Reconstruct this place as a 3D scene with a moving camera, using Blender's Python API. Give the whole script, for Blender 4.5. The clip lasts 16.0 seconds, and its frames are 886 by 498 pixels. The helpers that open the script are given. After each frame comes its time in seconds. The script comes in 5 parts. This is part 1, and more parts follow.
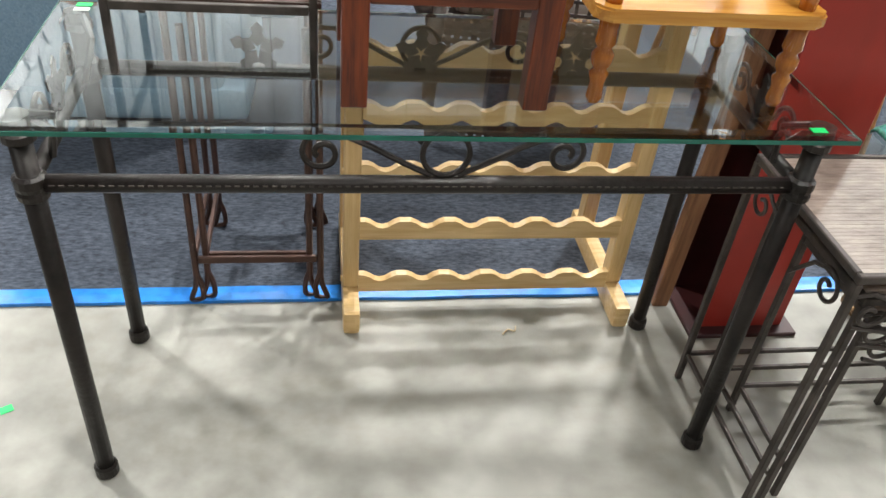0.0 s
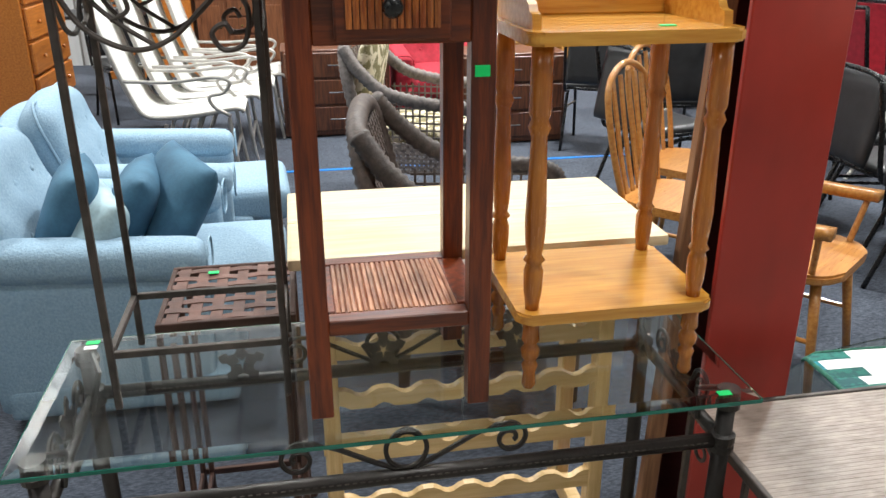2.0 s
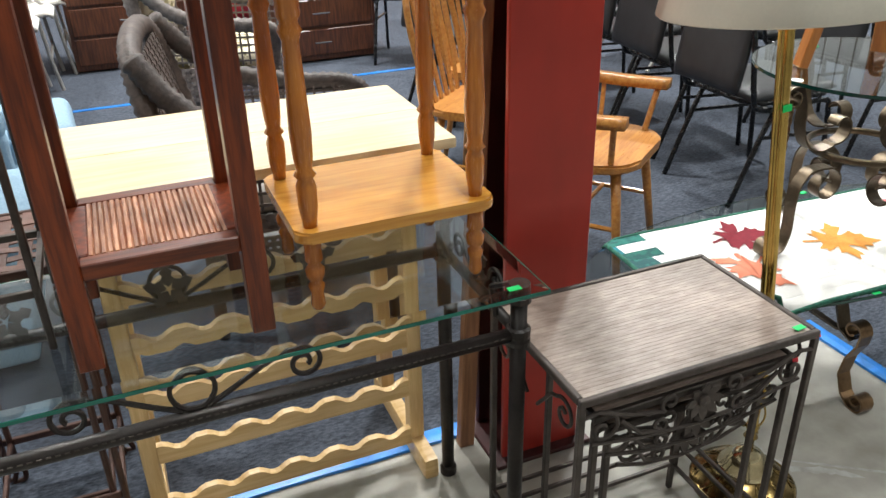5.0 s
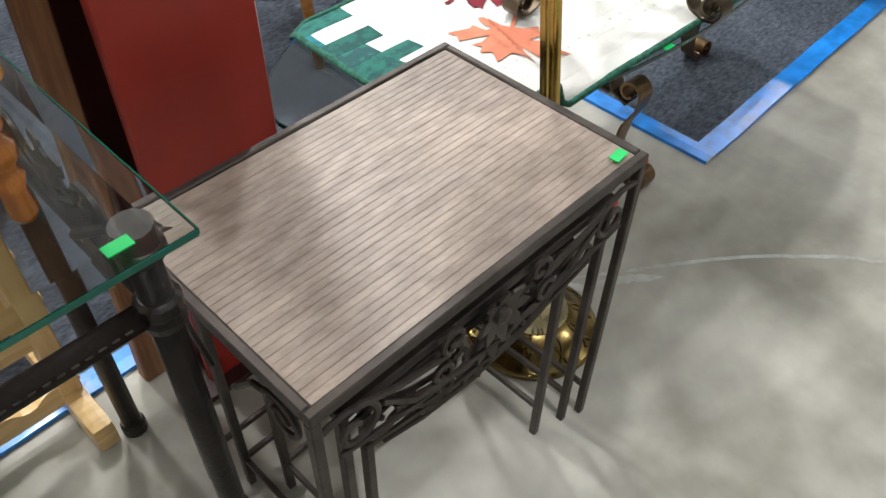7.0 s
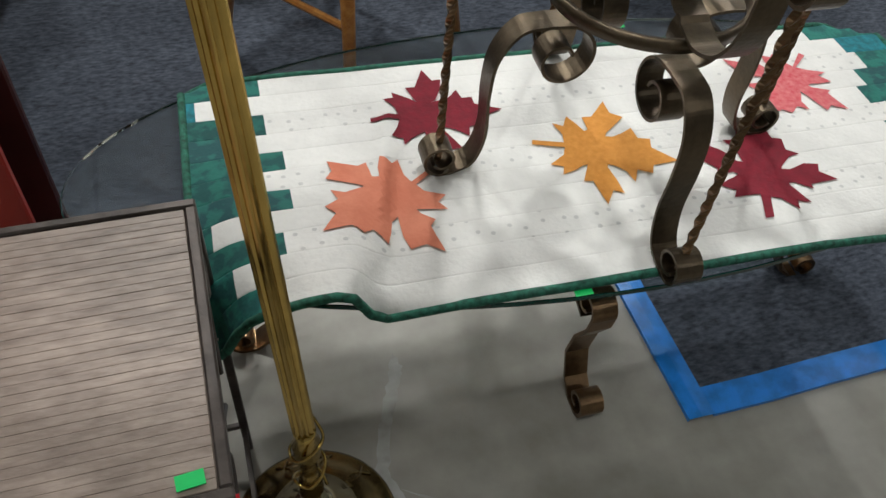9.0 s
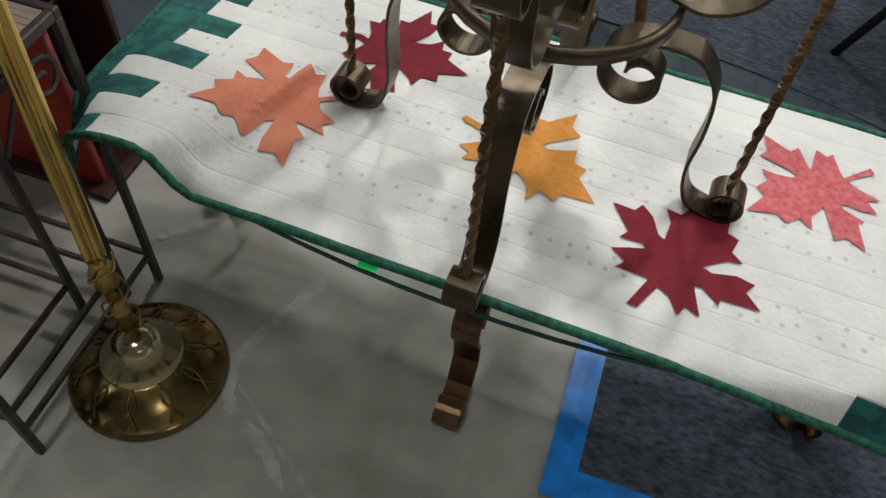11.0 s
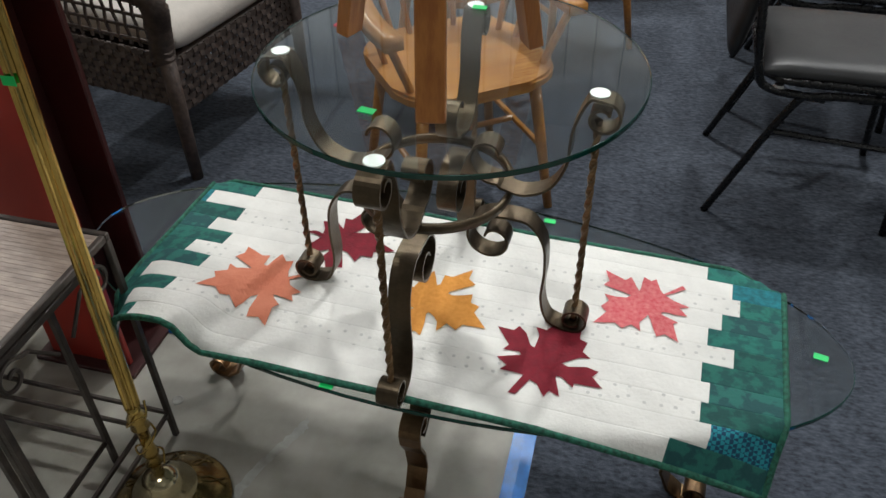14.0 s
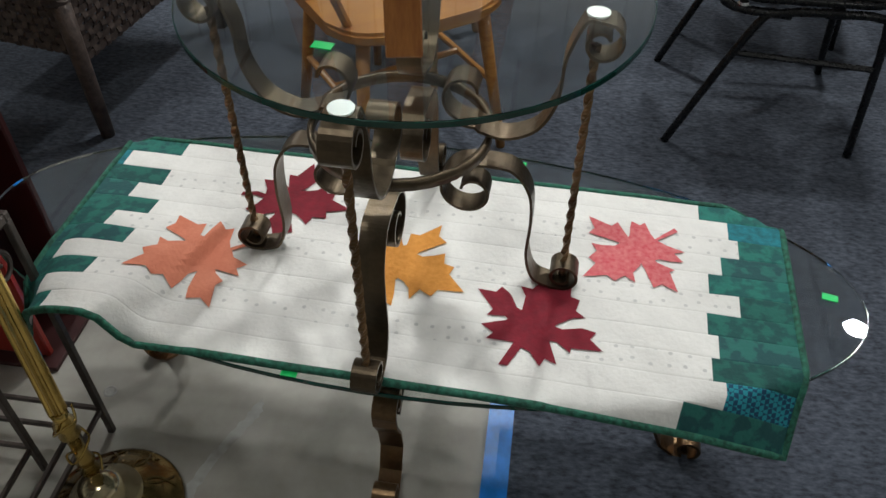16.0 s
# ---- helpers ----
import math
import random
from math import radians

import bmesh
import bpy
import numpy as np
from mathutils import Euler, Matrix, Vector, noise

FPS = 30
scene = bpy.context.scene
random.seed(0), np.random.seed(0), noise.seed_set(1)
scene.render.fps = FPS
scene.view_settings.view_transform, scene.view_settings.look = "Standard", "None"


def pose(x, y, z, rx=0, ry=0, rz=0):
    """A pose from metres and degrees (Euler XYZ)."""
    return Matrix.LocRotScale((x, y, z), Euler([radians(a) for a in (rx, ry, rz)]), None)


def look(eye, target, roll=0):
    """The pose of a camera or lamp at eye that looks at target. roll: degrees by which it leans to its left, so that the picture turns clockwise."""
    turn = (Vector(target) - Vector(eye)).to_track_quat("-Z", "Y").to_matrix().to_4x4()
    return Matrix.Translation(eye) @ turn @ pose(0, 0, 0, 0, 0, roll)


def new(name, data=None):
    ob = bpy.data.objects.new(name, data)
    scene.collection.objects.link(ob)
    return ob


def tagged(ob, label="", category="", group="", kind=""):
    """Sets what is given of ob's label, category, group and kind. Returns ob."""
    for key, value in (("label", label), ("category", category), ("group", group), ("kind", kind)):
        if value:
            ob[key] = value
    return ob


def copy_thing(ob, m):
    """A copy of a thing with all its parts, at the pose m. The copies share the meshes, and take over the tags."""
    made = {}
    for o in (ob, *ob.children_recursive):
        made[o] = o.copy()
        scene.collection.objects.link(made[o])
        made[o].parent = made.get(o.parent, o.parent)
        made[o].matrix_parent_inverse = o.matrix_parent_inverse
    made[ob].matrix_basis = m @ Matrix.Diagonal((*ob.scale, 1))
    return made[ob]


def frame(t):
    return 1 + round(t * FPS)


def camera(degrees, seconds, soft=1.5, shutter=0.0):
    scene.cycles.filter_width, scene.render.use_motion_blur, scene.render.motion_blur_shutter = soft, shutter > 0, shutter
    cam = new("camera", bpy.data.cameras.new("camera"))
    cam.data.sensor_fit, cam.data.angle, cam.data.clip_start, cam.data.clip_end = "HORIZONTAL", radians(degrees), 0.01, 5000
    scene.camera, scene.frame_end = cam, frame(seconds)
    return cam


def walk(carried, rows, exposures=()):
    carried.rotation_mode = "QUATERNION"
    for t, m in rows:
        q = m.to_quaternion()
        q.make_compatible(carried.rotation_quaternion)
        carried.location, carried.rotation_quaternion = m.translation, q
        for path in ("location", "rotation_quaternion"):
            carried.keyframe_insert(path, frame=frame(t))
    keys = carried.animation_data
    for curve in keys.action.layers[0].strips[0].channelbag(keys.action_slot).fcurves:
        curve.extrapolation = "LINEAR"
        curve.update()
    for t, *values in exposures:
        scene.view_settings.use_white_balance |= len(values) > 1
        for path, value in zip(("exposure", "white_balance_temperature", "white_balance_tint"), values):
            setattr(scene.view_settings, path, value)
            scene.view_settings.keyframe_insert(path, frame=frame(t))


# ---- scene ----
cam = camera(57.8, 16.0)
EXPO = [(0.0, 0.62), (1.0, 0.48), (2.0, 0.3), (3.5, 0.2), (4.5, 0.26), (5.2, 0.28), (7.3, 0.04), (8.2, -0.68), (10.5, -0.95), (11.5, -1.08), (12.0, -1.05), (13.5, -0.87), (14.5, -0.85), (15.2, -0.87), (16.0, -1.0)]
PATH = [
    (0, (0.385, -0.974, 1.263), (0.69, 0.588, 0.053), 6.2),
    (0.5, (0.426, -1.06, 1.285), (0.729, 0.56, 0.151), 4.8),
    (1, (0.439, -1.096, 1.332), (0.713, 0.643, 0.384), 2.6),
    (1.5, (0.435, -1.102, 1.404), (0.731, 0.69, 0.567), 1.0),
    (2, (0.429, -1.095, 1.47), (0.759, 0.734, 0.731), -0.1),
    (2.5, (0.424, -1.089, 1.51), (0.777, 0.77, 0.861), -0.6),
    (3, (0.42, -1.099, 1.525), (0.781, 0.782, 0.948), -0.8),
    (3.5, (0.416, -1.102, 1.52), (0.781, 0.775, 0.935), -0.8),
    (4, (0.413, -1.095, 1.495), (0.799, 0.759, 0.851), -0.0),
    (4.5, (0.447, -1.091, 1.445), (0.882, 0.692, 0.651), 0.1),
    (5, (0.549, -1.076, 1.432), (1.219, 0.569, 0.512), -1.4),
    (5.2, (0.589, -1.037, 1.41), (1.388, 0.524, 0.449), -1.9),
    (7.3, (1.085, -0.487, 1.192), (2.071, 0.437, -0.285), 2.0),
    (7.5, (1.174, -0.489, 1.207), (2.136, 0.451, -0.273), 2.6),
    (8, (1.384, -0.479, 1.226), (2.266, 0.504, -0.273), 5.0),
    (8.2, (1.460, -0.486, 1.222), (2.287, 0.560, -0.280), 5.0),
    (10.5, (2.215, -0.389, 1.215), (2.007, 0.852, -0.336), 7.2),
    (11, (2.354, -0.433, 1.197), (2.06, 0.722, -0.409), 5.8),
    (11.5, (2.404, -0.509, 1.235), (2.142, 0.679, -0.352), 1.1),
    (12, (2.437, -0.602, 1.359), (2.245, 0.808, -0.046), 0.9),
    (12.5, (2.5, -0.677, 1.424), (2.216, 0.757, 0.06), -1.2),
    (13, (2.547, -0.715, 1.444), (2.181, 0.735, 0.116), -1.5),
    (13.5, (2.566, -0.733, 1.457), (2.152, 0.74, 0.169), -1.7),
    (14, (2.562, -0.733, 1.458), (2.158, 0.746, 0.175), -0.8),
    (14.5, (2.547, -0.712, 1.438), (2.199, 0.774, 0.145), 0.4),
    (15, (2.516, -0.683, 1.413), (2.239, 0.789, 0.087), 0.7),
    (15.5, (2.471, -0.66, 1.377), (2.272, 0.761, -0.016), 0.5),
    (16, (2.456, -0.598, 1.36), (2.254, 0.821, -0.035), 0.3),
]
walk(cam, [(t, look(eye, target, roll)) for t, eye, target, roll in PATH], EXPO)

# ---- world and lamps ----
world = bpy.data.worlds.new("hall_air")
world.use_nodes = True
world.node_tree.nodes["Background"].inputs[0].default_value = (0.75, 0.85, 1.0, 1)
world.node_tree.nodes["Background"].inputs[1].default_value = 0.01
scene.world = world
LAMP_W = 205.0
LAMPS = [(3.0, 3.6), (5.9, 5.3), (-3.2, 3.4), (1.2, 5.2), (-4.6, 7.9), (10.5, 2.4), (1.5, -1.3), (-4.2, -4.6), (6.5, -5.2)]
for lx, ly in LAMPS:
    ld = bpy.data.lights.new("high_bay_lamp", "AREA")
    ld.shape, ld.size, ld.energy, ld.color = "DISK", 0.24 if lx == 5.9 else 0.5, LAMP_W * (1.25 if ly > 0 else 0.5 if ly > -2 else 0.45), (0.98, 0.995, 0.98)
    lo = new("high_bay_lamp", ld)
    lo.location = (lx, ly, 5.80)


# ---- materials ----
def mat(name, col, rough=0.5, metal=0.0, var=0.25, scale=6.0, bump=0.1, bscale=60.0, stretch=(1, 1, 1), col2=None, coat=0.0, rvar=0.1, detail=4.0, sharp=0.0, objvar=0.0):
    m = bpy.data.materials.new(name)
    m.use_nodes = True
    nt = m.node_tree
    b = nt.nodes["Principled BSDF"]
    tc = nt.nodes.new("ShaderNodeTexCoord")
    mp = nt.nodes.new("ShaderNodeMapping")
    mp.inputs["Scale"].default_value = stretch
    nt.links.new(tc.outputs["Object"], mp.inputs["Vector"])
    n = nt.nodes.new("ShaderNodeTexNoise")
    n.inputs["Scale"].default_value, n.inputs["Detail"].default_value = scale, detail
    nt.links.new(mp.outputs[0], n.inputs["Vector"])
    n2 = nt.nodes.new("ShaderNodeTexNoise")
    n2.inputs["Scale"].default_value, n2.inputs["Detail"].default_value = bscale, 5
    nt.links.new(mp.outputs[0], n2.inputs["Vector"])
    r = nt.nodes.new("ShaderNodeValToRGB")
    dark = col2 if col2 else tuple(c * (1 - var) for c in col)
    lite = col if col2 else tuple(min(1, c * (1 + var * 0.5)) for c in col)
    r.color_ramp.elements[0].position, r.color_ramp.elements[1].position = 0.3 + sharp, 0.7 - sharp
    r.color_ramp.elements[0].color, r.color_ramp.elements[1].color = (*dark, 1), (*lite, 1)
    add = nt.nodes.new("ShaderNodeMath")
    add.operation = "MULTIPLY_ADD"
    add.inputs[1].default_value = 0.35
    nt.links.new(n2.outputs[0], add.inputs[0])
    sub = nt.nodes.new("ShaderNodeMath")
    sub.operation = "SUBTRACT"
    sub.inputs[1].default_value = 0.175
    nt.links.new(n.outputs[0], sub.inputs[0])
    nt.links.new(sub.outputs[0], add.inputs[2])
    nt.links.new(add.outputs[0], r.inputs[0])
    out = r.outputs[0]
    if objvar:
        oi = nt.nodes.new("ShaderNodeObjectInfo")
        hv = nt.nodes.new("ShaderNodeHueSaturation")
        mr = nt.nodes.new("ShaderNodeMapRange")
        mr.inputs[3].default_value, mr.inputs[4].default_value = 1 - objvar, 1 + objvar
        nt.links.new(oi.outputs["Random"], mr.inputs[0])
        nt.links.new(mr.outputs[0], hv.inputs["Value"])
        nt.links.new(out, hv.inputs["Color"])
        out = hv.outputs[0]
    nt.links.new(out, b.inputs["Base Color"])
    rr = nt.nodes.new("ShaderNodeMapRange")
    rr.inputs[3].default_value, rr.inputs[4].default_value = max(0.02, rough - rvar), min(1, rough + rvar)
    nt.links.new(n2.outputs[0], rr.inputs[0])
    nt.links.new(rr.outputs[0], b.inputs["Roughness"])
    b.inputs["Metallic"].default_value = metal
    b.inputs["Coat Weight"].default_value = coat
    b.inputs["Coat Roughness"].default_value = 0.15
    if bump:
        bp = nt.nodes.new("ShaderNodeBump")
        bp.inputs["Strength"].default_value, bp.inputs["Distance"].default_value = bump, 0.003
        nt.links.new(n2.outputs[0], bp.inputs["Height"])
        nt.links.new(bp.outputs[0], b.inputs["Normal"])
    return m


def wood(name, a, b, axis=0, rough=0.35, coat=0.2, scale=9.0, objvar=0.08):
    st = [9.0, 9.0, 9.0]
    st[axis] = 0.7
    return mat(name, a, rough, 0, 0.3, scale, 0.12, 40, tuple(st), b, coat, 0.08, 5, 0.05, objvar)


def glass(name, tint=(0.93, 0.985, 0.965)):
    m = bpy.data.materials.new(name)
    m.use_nodes = True
    b = m.node_tree.nodes["Principled BSDF"]
    b.inputs["Base Color"].default_value = (*tint, 1)
    b.inputs["Transmission Weight"].default_value = 1
    b.inputs["Roughness"].default_value = 0.0
    b.inputs["IOR"].default_value = 1.5
    return m


PINE = wood("pale_pine", (0.72, 0.50, 0.24), (0.60, 0.38, 0.15), 0)
PINE_Z = wood("pale_pine_upright", (0.72, 0.50, 0.24), (0.60, 0.38, 0.15), 2)
PALE = wood("bare_pine", (0.78, 0.63, 0.40), (0.68, 0.52, 0.30), 0, 0.5, 0.05)
HONEY = wood("honey_pine", (0.68, 0.34, 0.058), (0.54, 0.22, 0.028), 0, 0.22, 0.3)
HONEY_Z = wood("honey_pine_turned", (0.50, 0.175, 0.022), (0.35, 0.10, 0.010), 2, 0.25, 0.35)
OAK = wood("golden_oak", (0.54, 0.25, 0.06), (0.40, 0.15, 0.03), 1, 0.3, 0.3)
CHERRY = wood("dark_cherry", (0.20, 0.036, 0.006), (0.075, 0.012, 0.003), 2, 0.36, 0.08)
CHERRY_X = wood("dark_cherry_rail", (0.18, 0.036, 0.008), (0.07, 0.013, 0.004), 0, 0.36, 0.08)
REED = mat("split_reed", (0.52, 0.25, 0.14), 0.42, 0, 0.4, 20, 0.3, 90, (6, 1, 6), (0.26, 0.085, 0.035), 0.2, 0.1, 4, 0.05, 0.25)
REED_O = mat("orange_reed", (0.48, 0.15, 0.03), 0.4, 0, 0.4, 20, 0.3, 90, (6, 6, 1), (0.25, 0.055, 0.012), 0.2, 0.1, 4, 0.05, 0.25)
TRAYTOP = mat("reddish_tray", (0.36, 0.17, 0.13), 0.3, 0, 0.3, 20, 0.2, 60, (1, 10, 1), (0.22, 0.09, 0.06), 0.3)
WALNUT = wood("walnut_stain", (0.16, 0.055, 0.022), (0.07, 0.022, 0.01), 2, 0.4, 0.15)
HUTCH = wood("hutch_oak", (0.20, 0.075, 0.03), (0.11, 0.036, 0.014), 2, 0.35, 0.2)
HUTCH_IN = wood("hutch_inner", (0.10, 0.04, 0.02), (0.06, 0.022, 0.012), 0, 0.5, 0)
KNOTTY = wood("knotty_pine", (0.66, 0.34, 0.085), (0.50, 0.22, 0.045), 2, 0.35, 0.2)
DRESSER = wood("dresser_maple", (0.50, 0.175, 0.03), (0.36, 0.105, 0.014), 1, 0.35, 0.2)
PLANK = wood("old_plank", (0.27, 0.13, 0.06), (0.17, 0.075, 0.035), 2, 0.6, 0)
GREYWOOD = mat("grey_ridged_laminate", (0.42, 0.335, 0.28), 0.42, 0, 0.3, 9, 0.3, 30, (2.2, 6, 1), (0.235, 0.18, 0.15), 0.0, 0.12, 9, 0.0)
IRON = mat("dark_iron", (0.020, 0.015, 0.013), 0.40, 0.4, 0.5, 14, 0.35, 90)
GREYIRON = mat("grey_bronze_iron", (0.085, 0.070, 0.062), 0.48, 0.5, 0.45, 18, 0.35, 90)
BROWNIRON = mat("brown_iron", (0.075, 0.035, 0.025), 0.45, 0.35, 0.4, 14, 0.3, 80)
WEAVE = mat("woven_leather", (0.125, 0.058, 0.042), 0.5, 0.1, 0.4, 22, 0.35, 80, objvar=0.25)
BRONZE = mat("antique_bronze", (0.095, 0.070, 0.044), 0.36, 0.8, 0.5, 9, 0.2, 120)
COPPER = mat("worn_bronze", (0.21, 0.13, 0.068), 0.32, 0.9, 0.45, 9, 0.15, 120)
BRASS = mat("polished_brass", (0.62, 0.43, 0.13), 0.18, 1.0, 0.3, 10, 0.05, 60)
DULLBRASS = mat("aged_brass", (0.26, 0.18, 0.07), 0.24, 1.0, 0.5, 14, 0.1, 60)
SILVERBRASS = mat("pale_brass", (0.70, 0.60, 0.38), 0.16, 1.0, 0.2, 10, 0.05, 60)
GLASS = glass("clear_glass")
EDGE = mat("green_glass_edge", (0.010, 0.14, 0.10), 0.12, 0, 0.3, 12, 0.02, 40)
EDGE_DARK = mat("dark_glass_edge", (0.004, 0.045, 0.034), 0.1, 0, 0.3, 12, 0.02, 40)
CONCRETE = mat("sealed_concrete", (0.43, 0.415, 0.37), 0.62, 0, 0.35, 2.1, 0.2, 17, (1, 1, 1), (0.205, 0.19, 0.158), 0.0, 0.14, 14, 0.0)
CARPET = mat("blue_grey_carpet", (0.095, 0.112, 0.145), 0.95, 0, 0.5, 60, 0.8, 420, (1, 2.2, 1), (0.022, 0.027, 0.040), 0, 0.04, 6)
TAPE = mat("blue_tape", (0.012, 0.22, 0.70), 0.35, 0, 0.25, 30, 0.35, 30, (1, 1, 1), None, 0.1)
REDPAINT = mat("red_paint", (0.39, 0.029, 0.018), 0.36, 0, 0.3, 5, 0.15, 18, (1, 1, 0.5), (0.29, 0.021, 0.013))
# the column's red again, darkened in colour to stand for shade
SHADED_RED = mat("shaded_red_paint", (0.045, 0.007, 0.007), 0.5, 0, 0.4, 6, 0.15, 25)
WHITEWALL = mat("white_wall", (0.80, 0.81, 0.80), 0.8, 0, 0.12, 2, 0.1, 30, (6, 6, 0.3))
CEILING = mat("pale_ceiling", (0.66, 0.68, 0.68), 0.8, 0, 0.15, 1.5, 0.1, 20)
BLUE = mat("blue_upholstery", (0.30, 0.43, 0.53), 0.85, 0, 0.2, 110, 0.9, 130, (1, 1, 1), (0.22, 0.34, 0.45), 0, 0.05)
TEALPILLOW = mat("teal_velvet", (0.055, 0.155, 0.24), 0.8, 0, 0.4, 9, 0.3, 90, (1, 1, 1), (0.028, 0.09, 0.155))
PALEPILLOW = mat("pale_blue_velvet", (0.36, 0.50, 0.55), 0.75, 0, 0.3, 10, 0.3, 90)
WHITEPLASTIC = mat("white_sling", (0.80, 0.79, 0.75), 0.55, 0, 0.08, 20, 0.1, 120)
GREYTUBE = mat("grey_tube", (0.42, 0.40, 0.37), 0.4, 0.4, 0.2, 20, 0.1, 80)
BLACK = mat("black_vinyl", (0.014, 0.014, 0.016), 0.42, 0, 0.4, 20, 0.2, 160)
BLACKTUBE = mat("black_enamel", (0.008, 0.008, 0.009), 0.28, 0.1, 0.3, 20, 0.03, 80)
SEATGREY = mat("black_vinyl_seat", (0.035, 0.035, 0.037), 0.38, 0, 0.3, 14, 0.15, 160)
CHROME = mat("chrome", (0.6, 0.6, 0.6), 0.15, 1, 0.1, 10, 0, 50)
WICKER = mat("brown_wicker", (0.078, 0.056, 0.047), 0.55, 0, 0.5, 40, 0.6, 120, objvar=0.3)
GREYWICKER = mat("grey_wicker", (0.20, 0.165, 0.15), 0.6, 0, 0.5, 40, 0.6, 120, objvar=0.3)
CREAM = mat("cream_cushion", (0.62, 0.57, 0.52), 0.9, 0, 0.12, 12, 0.25, 140)
FLORAL = mat("floral_print", (0.72, 0.64, 0.47), 0.9, 0, 0.3, 17, 0.2, 140, (1, 1, 1), (0.22, 0.19, 0.09), 0, 0.05, 2, 0.17)
REDFAB = mat("red_fabric", (0.38, 0.018, 0.035), 0.85, 0, 0.25, 30, 0.3, 140)
WHITEQ = mat("white_cotton", (0.80, 0.785, 0.75), 0.9, 0, 0.06, 25, 0.35, 120, objvar=0.045)
DOTQ = mat("dotted_cotton", (0.80, 0.785, 0.75), 0.9, 0, 0.06, 25, 0.35, 120, objvar=0.03)
_nt = DOTQ.node_tree
_vo = _nt.nodes.new("ShaderNodeTexVoronoi")
_vo.voronoi_dimensions = "2D"
_vo.inputs["Scale"].default_value, _vo.inputs["Randomness"].default_value = 40, 0.5
_tc = _nt.nodes.new("ShaderNodeTexCoord")
_nt.links.new(_tc.outputs["Object"], _vo.inputs["Vector"])
_lt = _nt.nodes.new("ShaderNodeMath")
_lt.operation, _lt.inputs[1].default_value = "LESS_THAN", 0.13
_nt.links.new(_vo.outputs["Distance"], _lt.inputs[0])
_mx = _nt.nodes.new("ShaderNodeMixRGB")
_pb = _nt.nodes["Principled BSDF"]
_src = _pb.inputs["Base Color"].links[0].from_socket
_nt.links.new(_lt.outputs[0], _mx.inputs[0])
_nt.links.new(_src, _mx.inputs[1])
_mx.inputs[2].default_value = (0.60, 0.59, 0.57, 1)
_nt.links.new(_mx.outputs[0], _pb.inputs["Base Color"])
GREENQ = mat("green_cotton", (0.014, 0.15, 0.12), 0.85, 0, 0.4, 48, 0.35, 120, (1, 1, 1), (0.008, 0.085, 0.08), 0, 0.05, 2, 0.12, 0.3)
DARKQ = mat("dark_green_brocade", (0.015, 0.14, 0.12), 0.8, 0, 0.5, 38, 0.3, 130, (1, 1, 1), (0.008, 0.075, 0.078), 0, 0.05, 1, 0.15)
CHECKQ = mat("teal_check_cotton", (0.012, 0.24, 0.30), 0.85, 0, 0.3, 60, 0.3, 120)
_cn = CHECKQ.node_tree
_ck = _cn.nodes.new("ShaderNodeTexChecker")
_ck.inputs["Scale"].default_value = 150
_ck.inputs["Color1"].default_value, _ck.inputs["Color2"].default_value = (0.014, 0.26, 0.32, 1), (0.006, 0.06, 0.12, 1)
_ct = _cn.nodes.new("ShaderNodeTexCoord")
_cn.links.new(_ct.outputs["Object"], _ck.inputs["Vector"])
_cn.links.new(_ck.outputs["Color"], _cn.nodes["Principled BSDF"].inputs["Base Color"])
TEALQ = mat("teal_cotton", (0.012, 0.19, 0.23), 0.85, 0, 0.4, 60, 0.35, 120)
BINDQ = mat("green_binding", (0.02, 0.13, 0.085), 0.85, 0, 0.6, 120, 0.4, 160)
LEAFRED = mat("crimson_cotton", (0.20, 0.004, 0.017), 0.85, 0, 0.2, 60, 0.3, 140)
LEAFPINK = mat("rose_cotton", (0.58, 0.075, 0.095), 0.85, 0, 0.3, 130, 0.3, 140, (1, 1, 1), (0.66, 0.20, 0.20))
LEAFORANGE = mat("amber_cotton", (0.70, 0.30, 0.055), 0.85, 0, 0.3, 110, 0.3, 140, (1, 1, 1), (0.60, 0.23, 0.03))
LEAFPEACH = mat("peach_cotton", (0.72, 0.25, 0.15), 0.85, 0, 0.3, 20, 0.3, 140, (1, 1, 1), (0.62, 0.18, 0.10))
STICKER = mat("green_sticker", (0.0, 0.72, 0.16), 0.5, 0, 0.05, 10, 0, 50)
REDSTICK = mat("red_sticker", (0.85, 0.03, 0.05), 0.5, 0, 0.05, 10, 0, 50)
WHITEDOT = mat("white_rubber", (0.80, 0.82, 0.80), 0.4, 0, 0.05, 10, 0, 50)
SHADE = mat("cream_shade", (0.78, 0.74, 0.64), 0.85, 0, 0.06, 10, 0.15, 160)
CHINA = mat("white_china", (0.75, 0.75, 0.74), 0.2, 0, 0.06, 10, 0, 50)
YELLOWCHINA = mat("yellow_china", (0.62, 0.50, 0.22), 0.25, 0, 0.1, 10, 0, 50)
REDCHINA = mat("red_china", (0.40, 0.03, 0.02), 0.25, 0, 0.2, 10, 0, 50)
DARKGREEN = mat("dark_green_vinyl", (0.02, 0.05, 0.042), 0.5, 0, 0.3, 10, 0.2, 60)
CARDBOARD = mat("cardboard", (0.42, 0.28, 0.16), 0.8, 0, 0.2, 8, 0.1, 60)
GREYCRACK = mat("filled_crack", (0.46, 0.46, 0.45), 0.6, 0, 0.3, 14, 0.3, 60, (1, 1, 1), (0.26, 0.25, 0.22), 0, 0.1, 8)


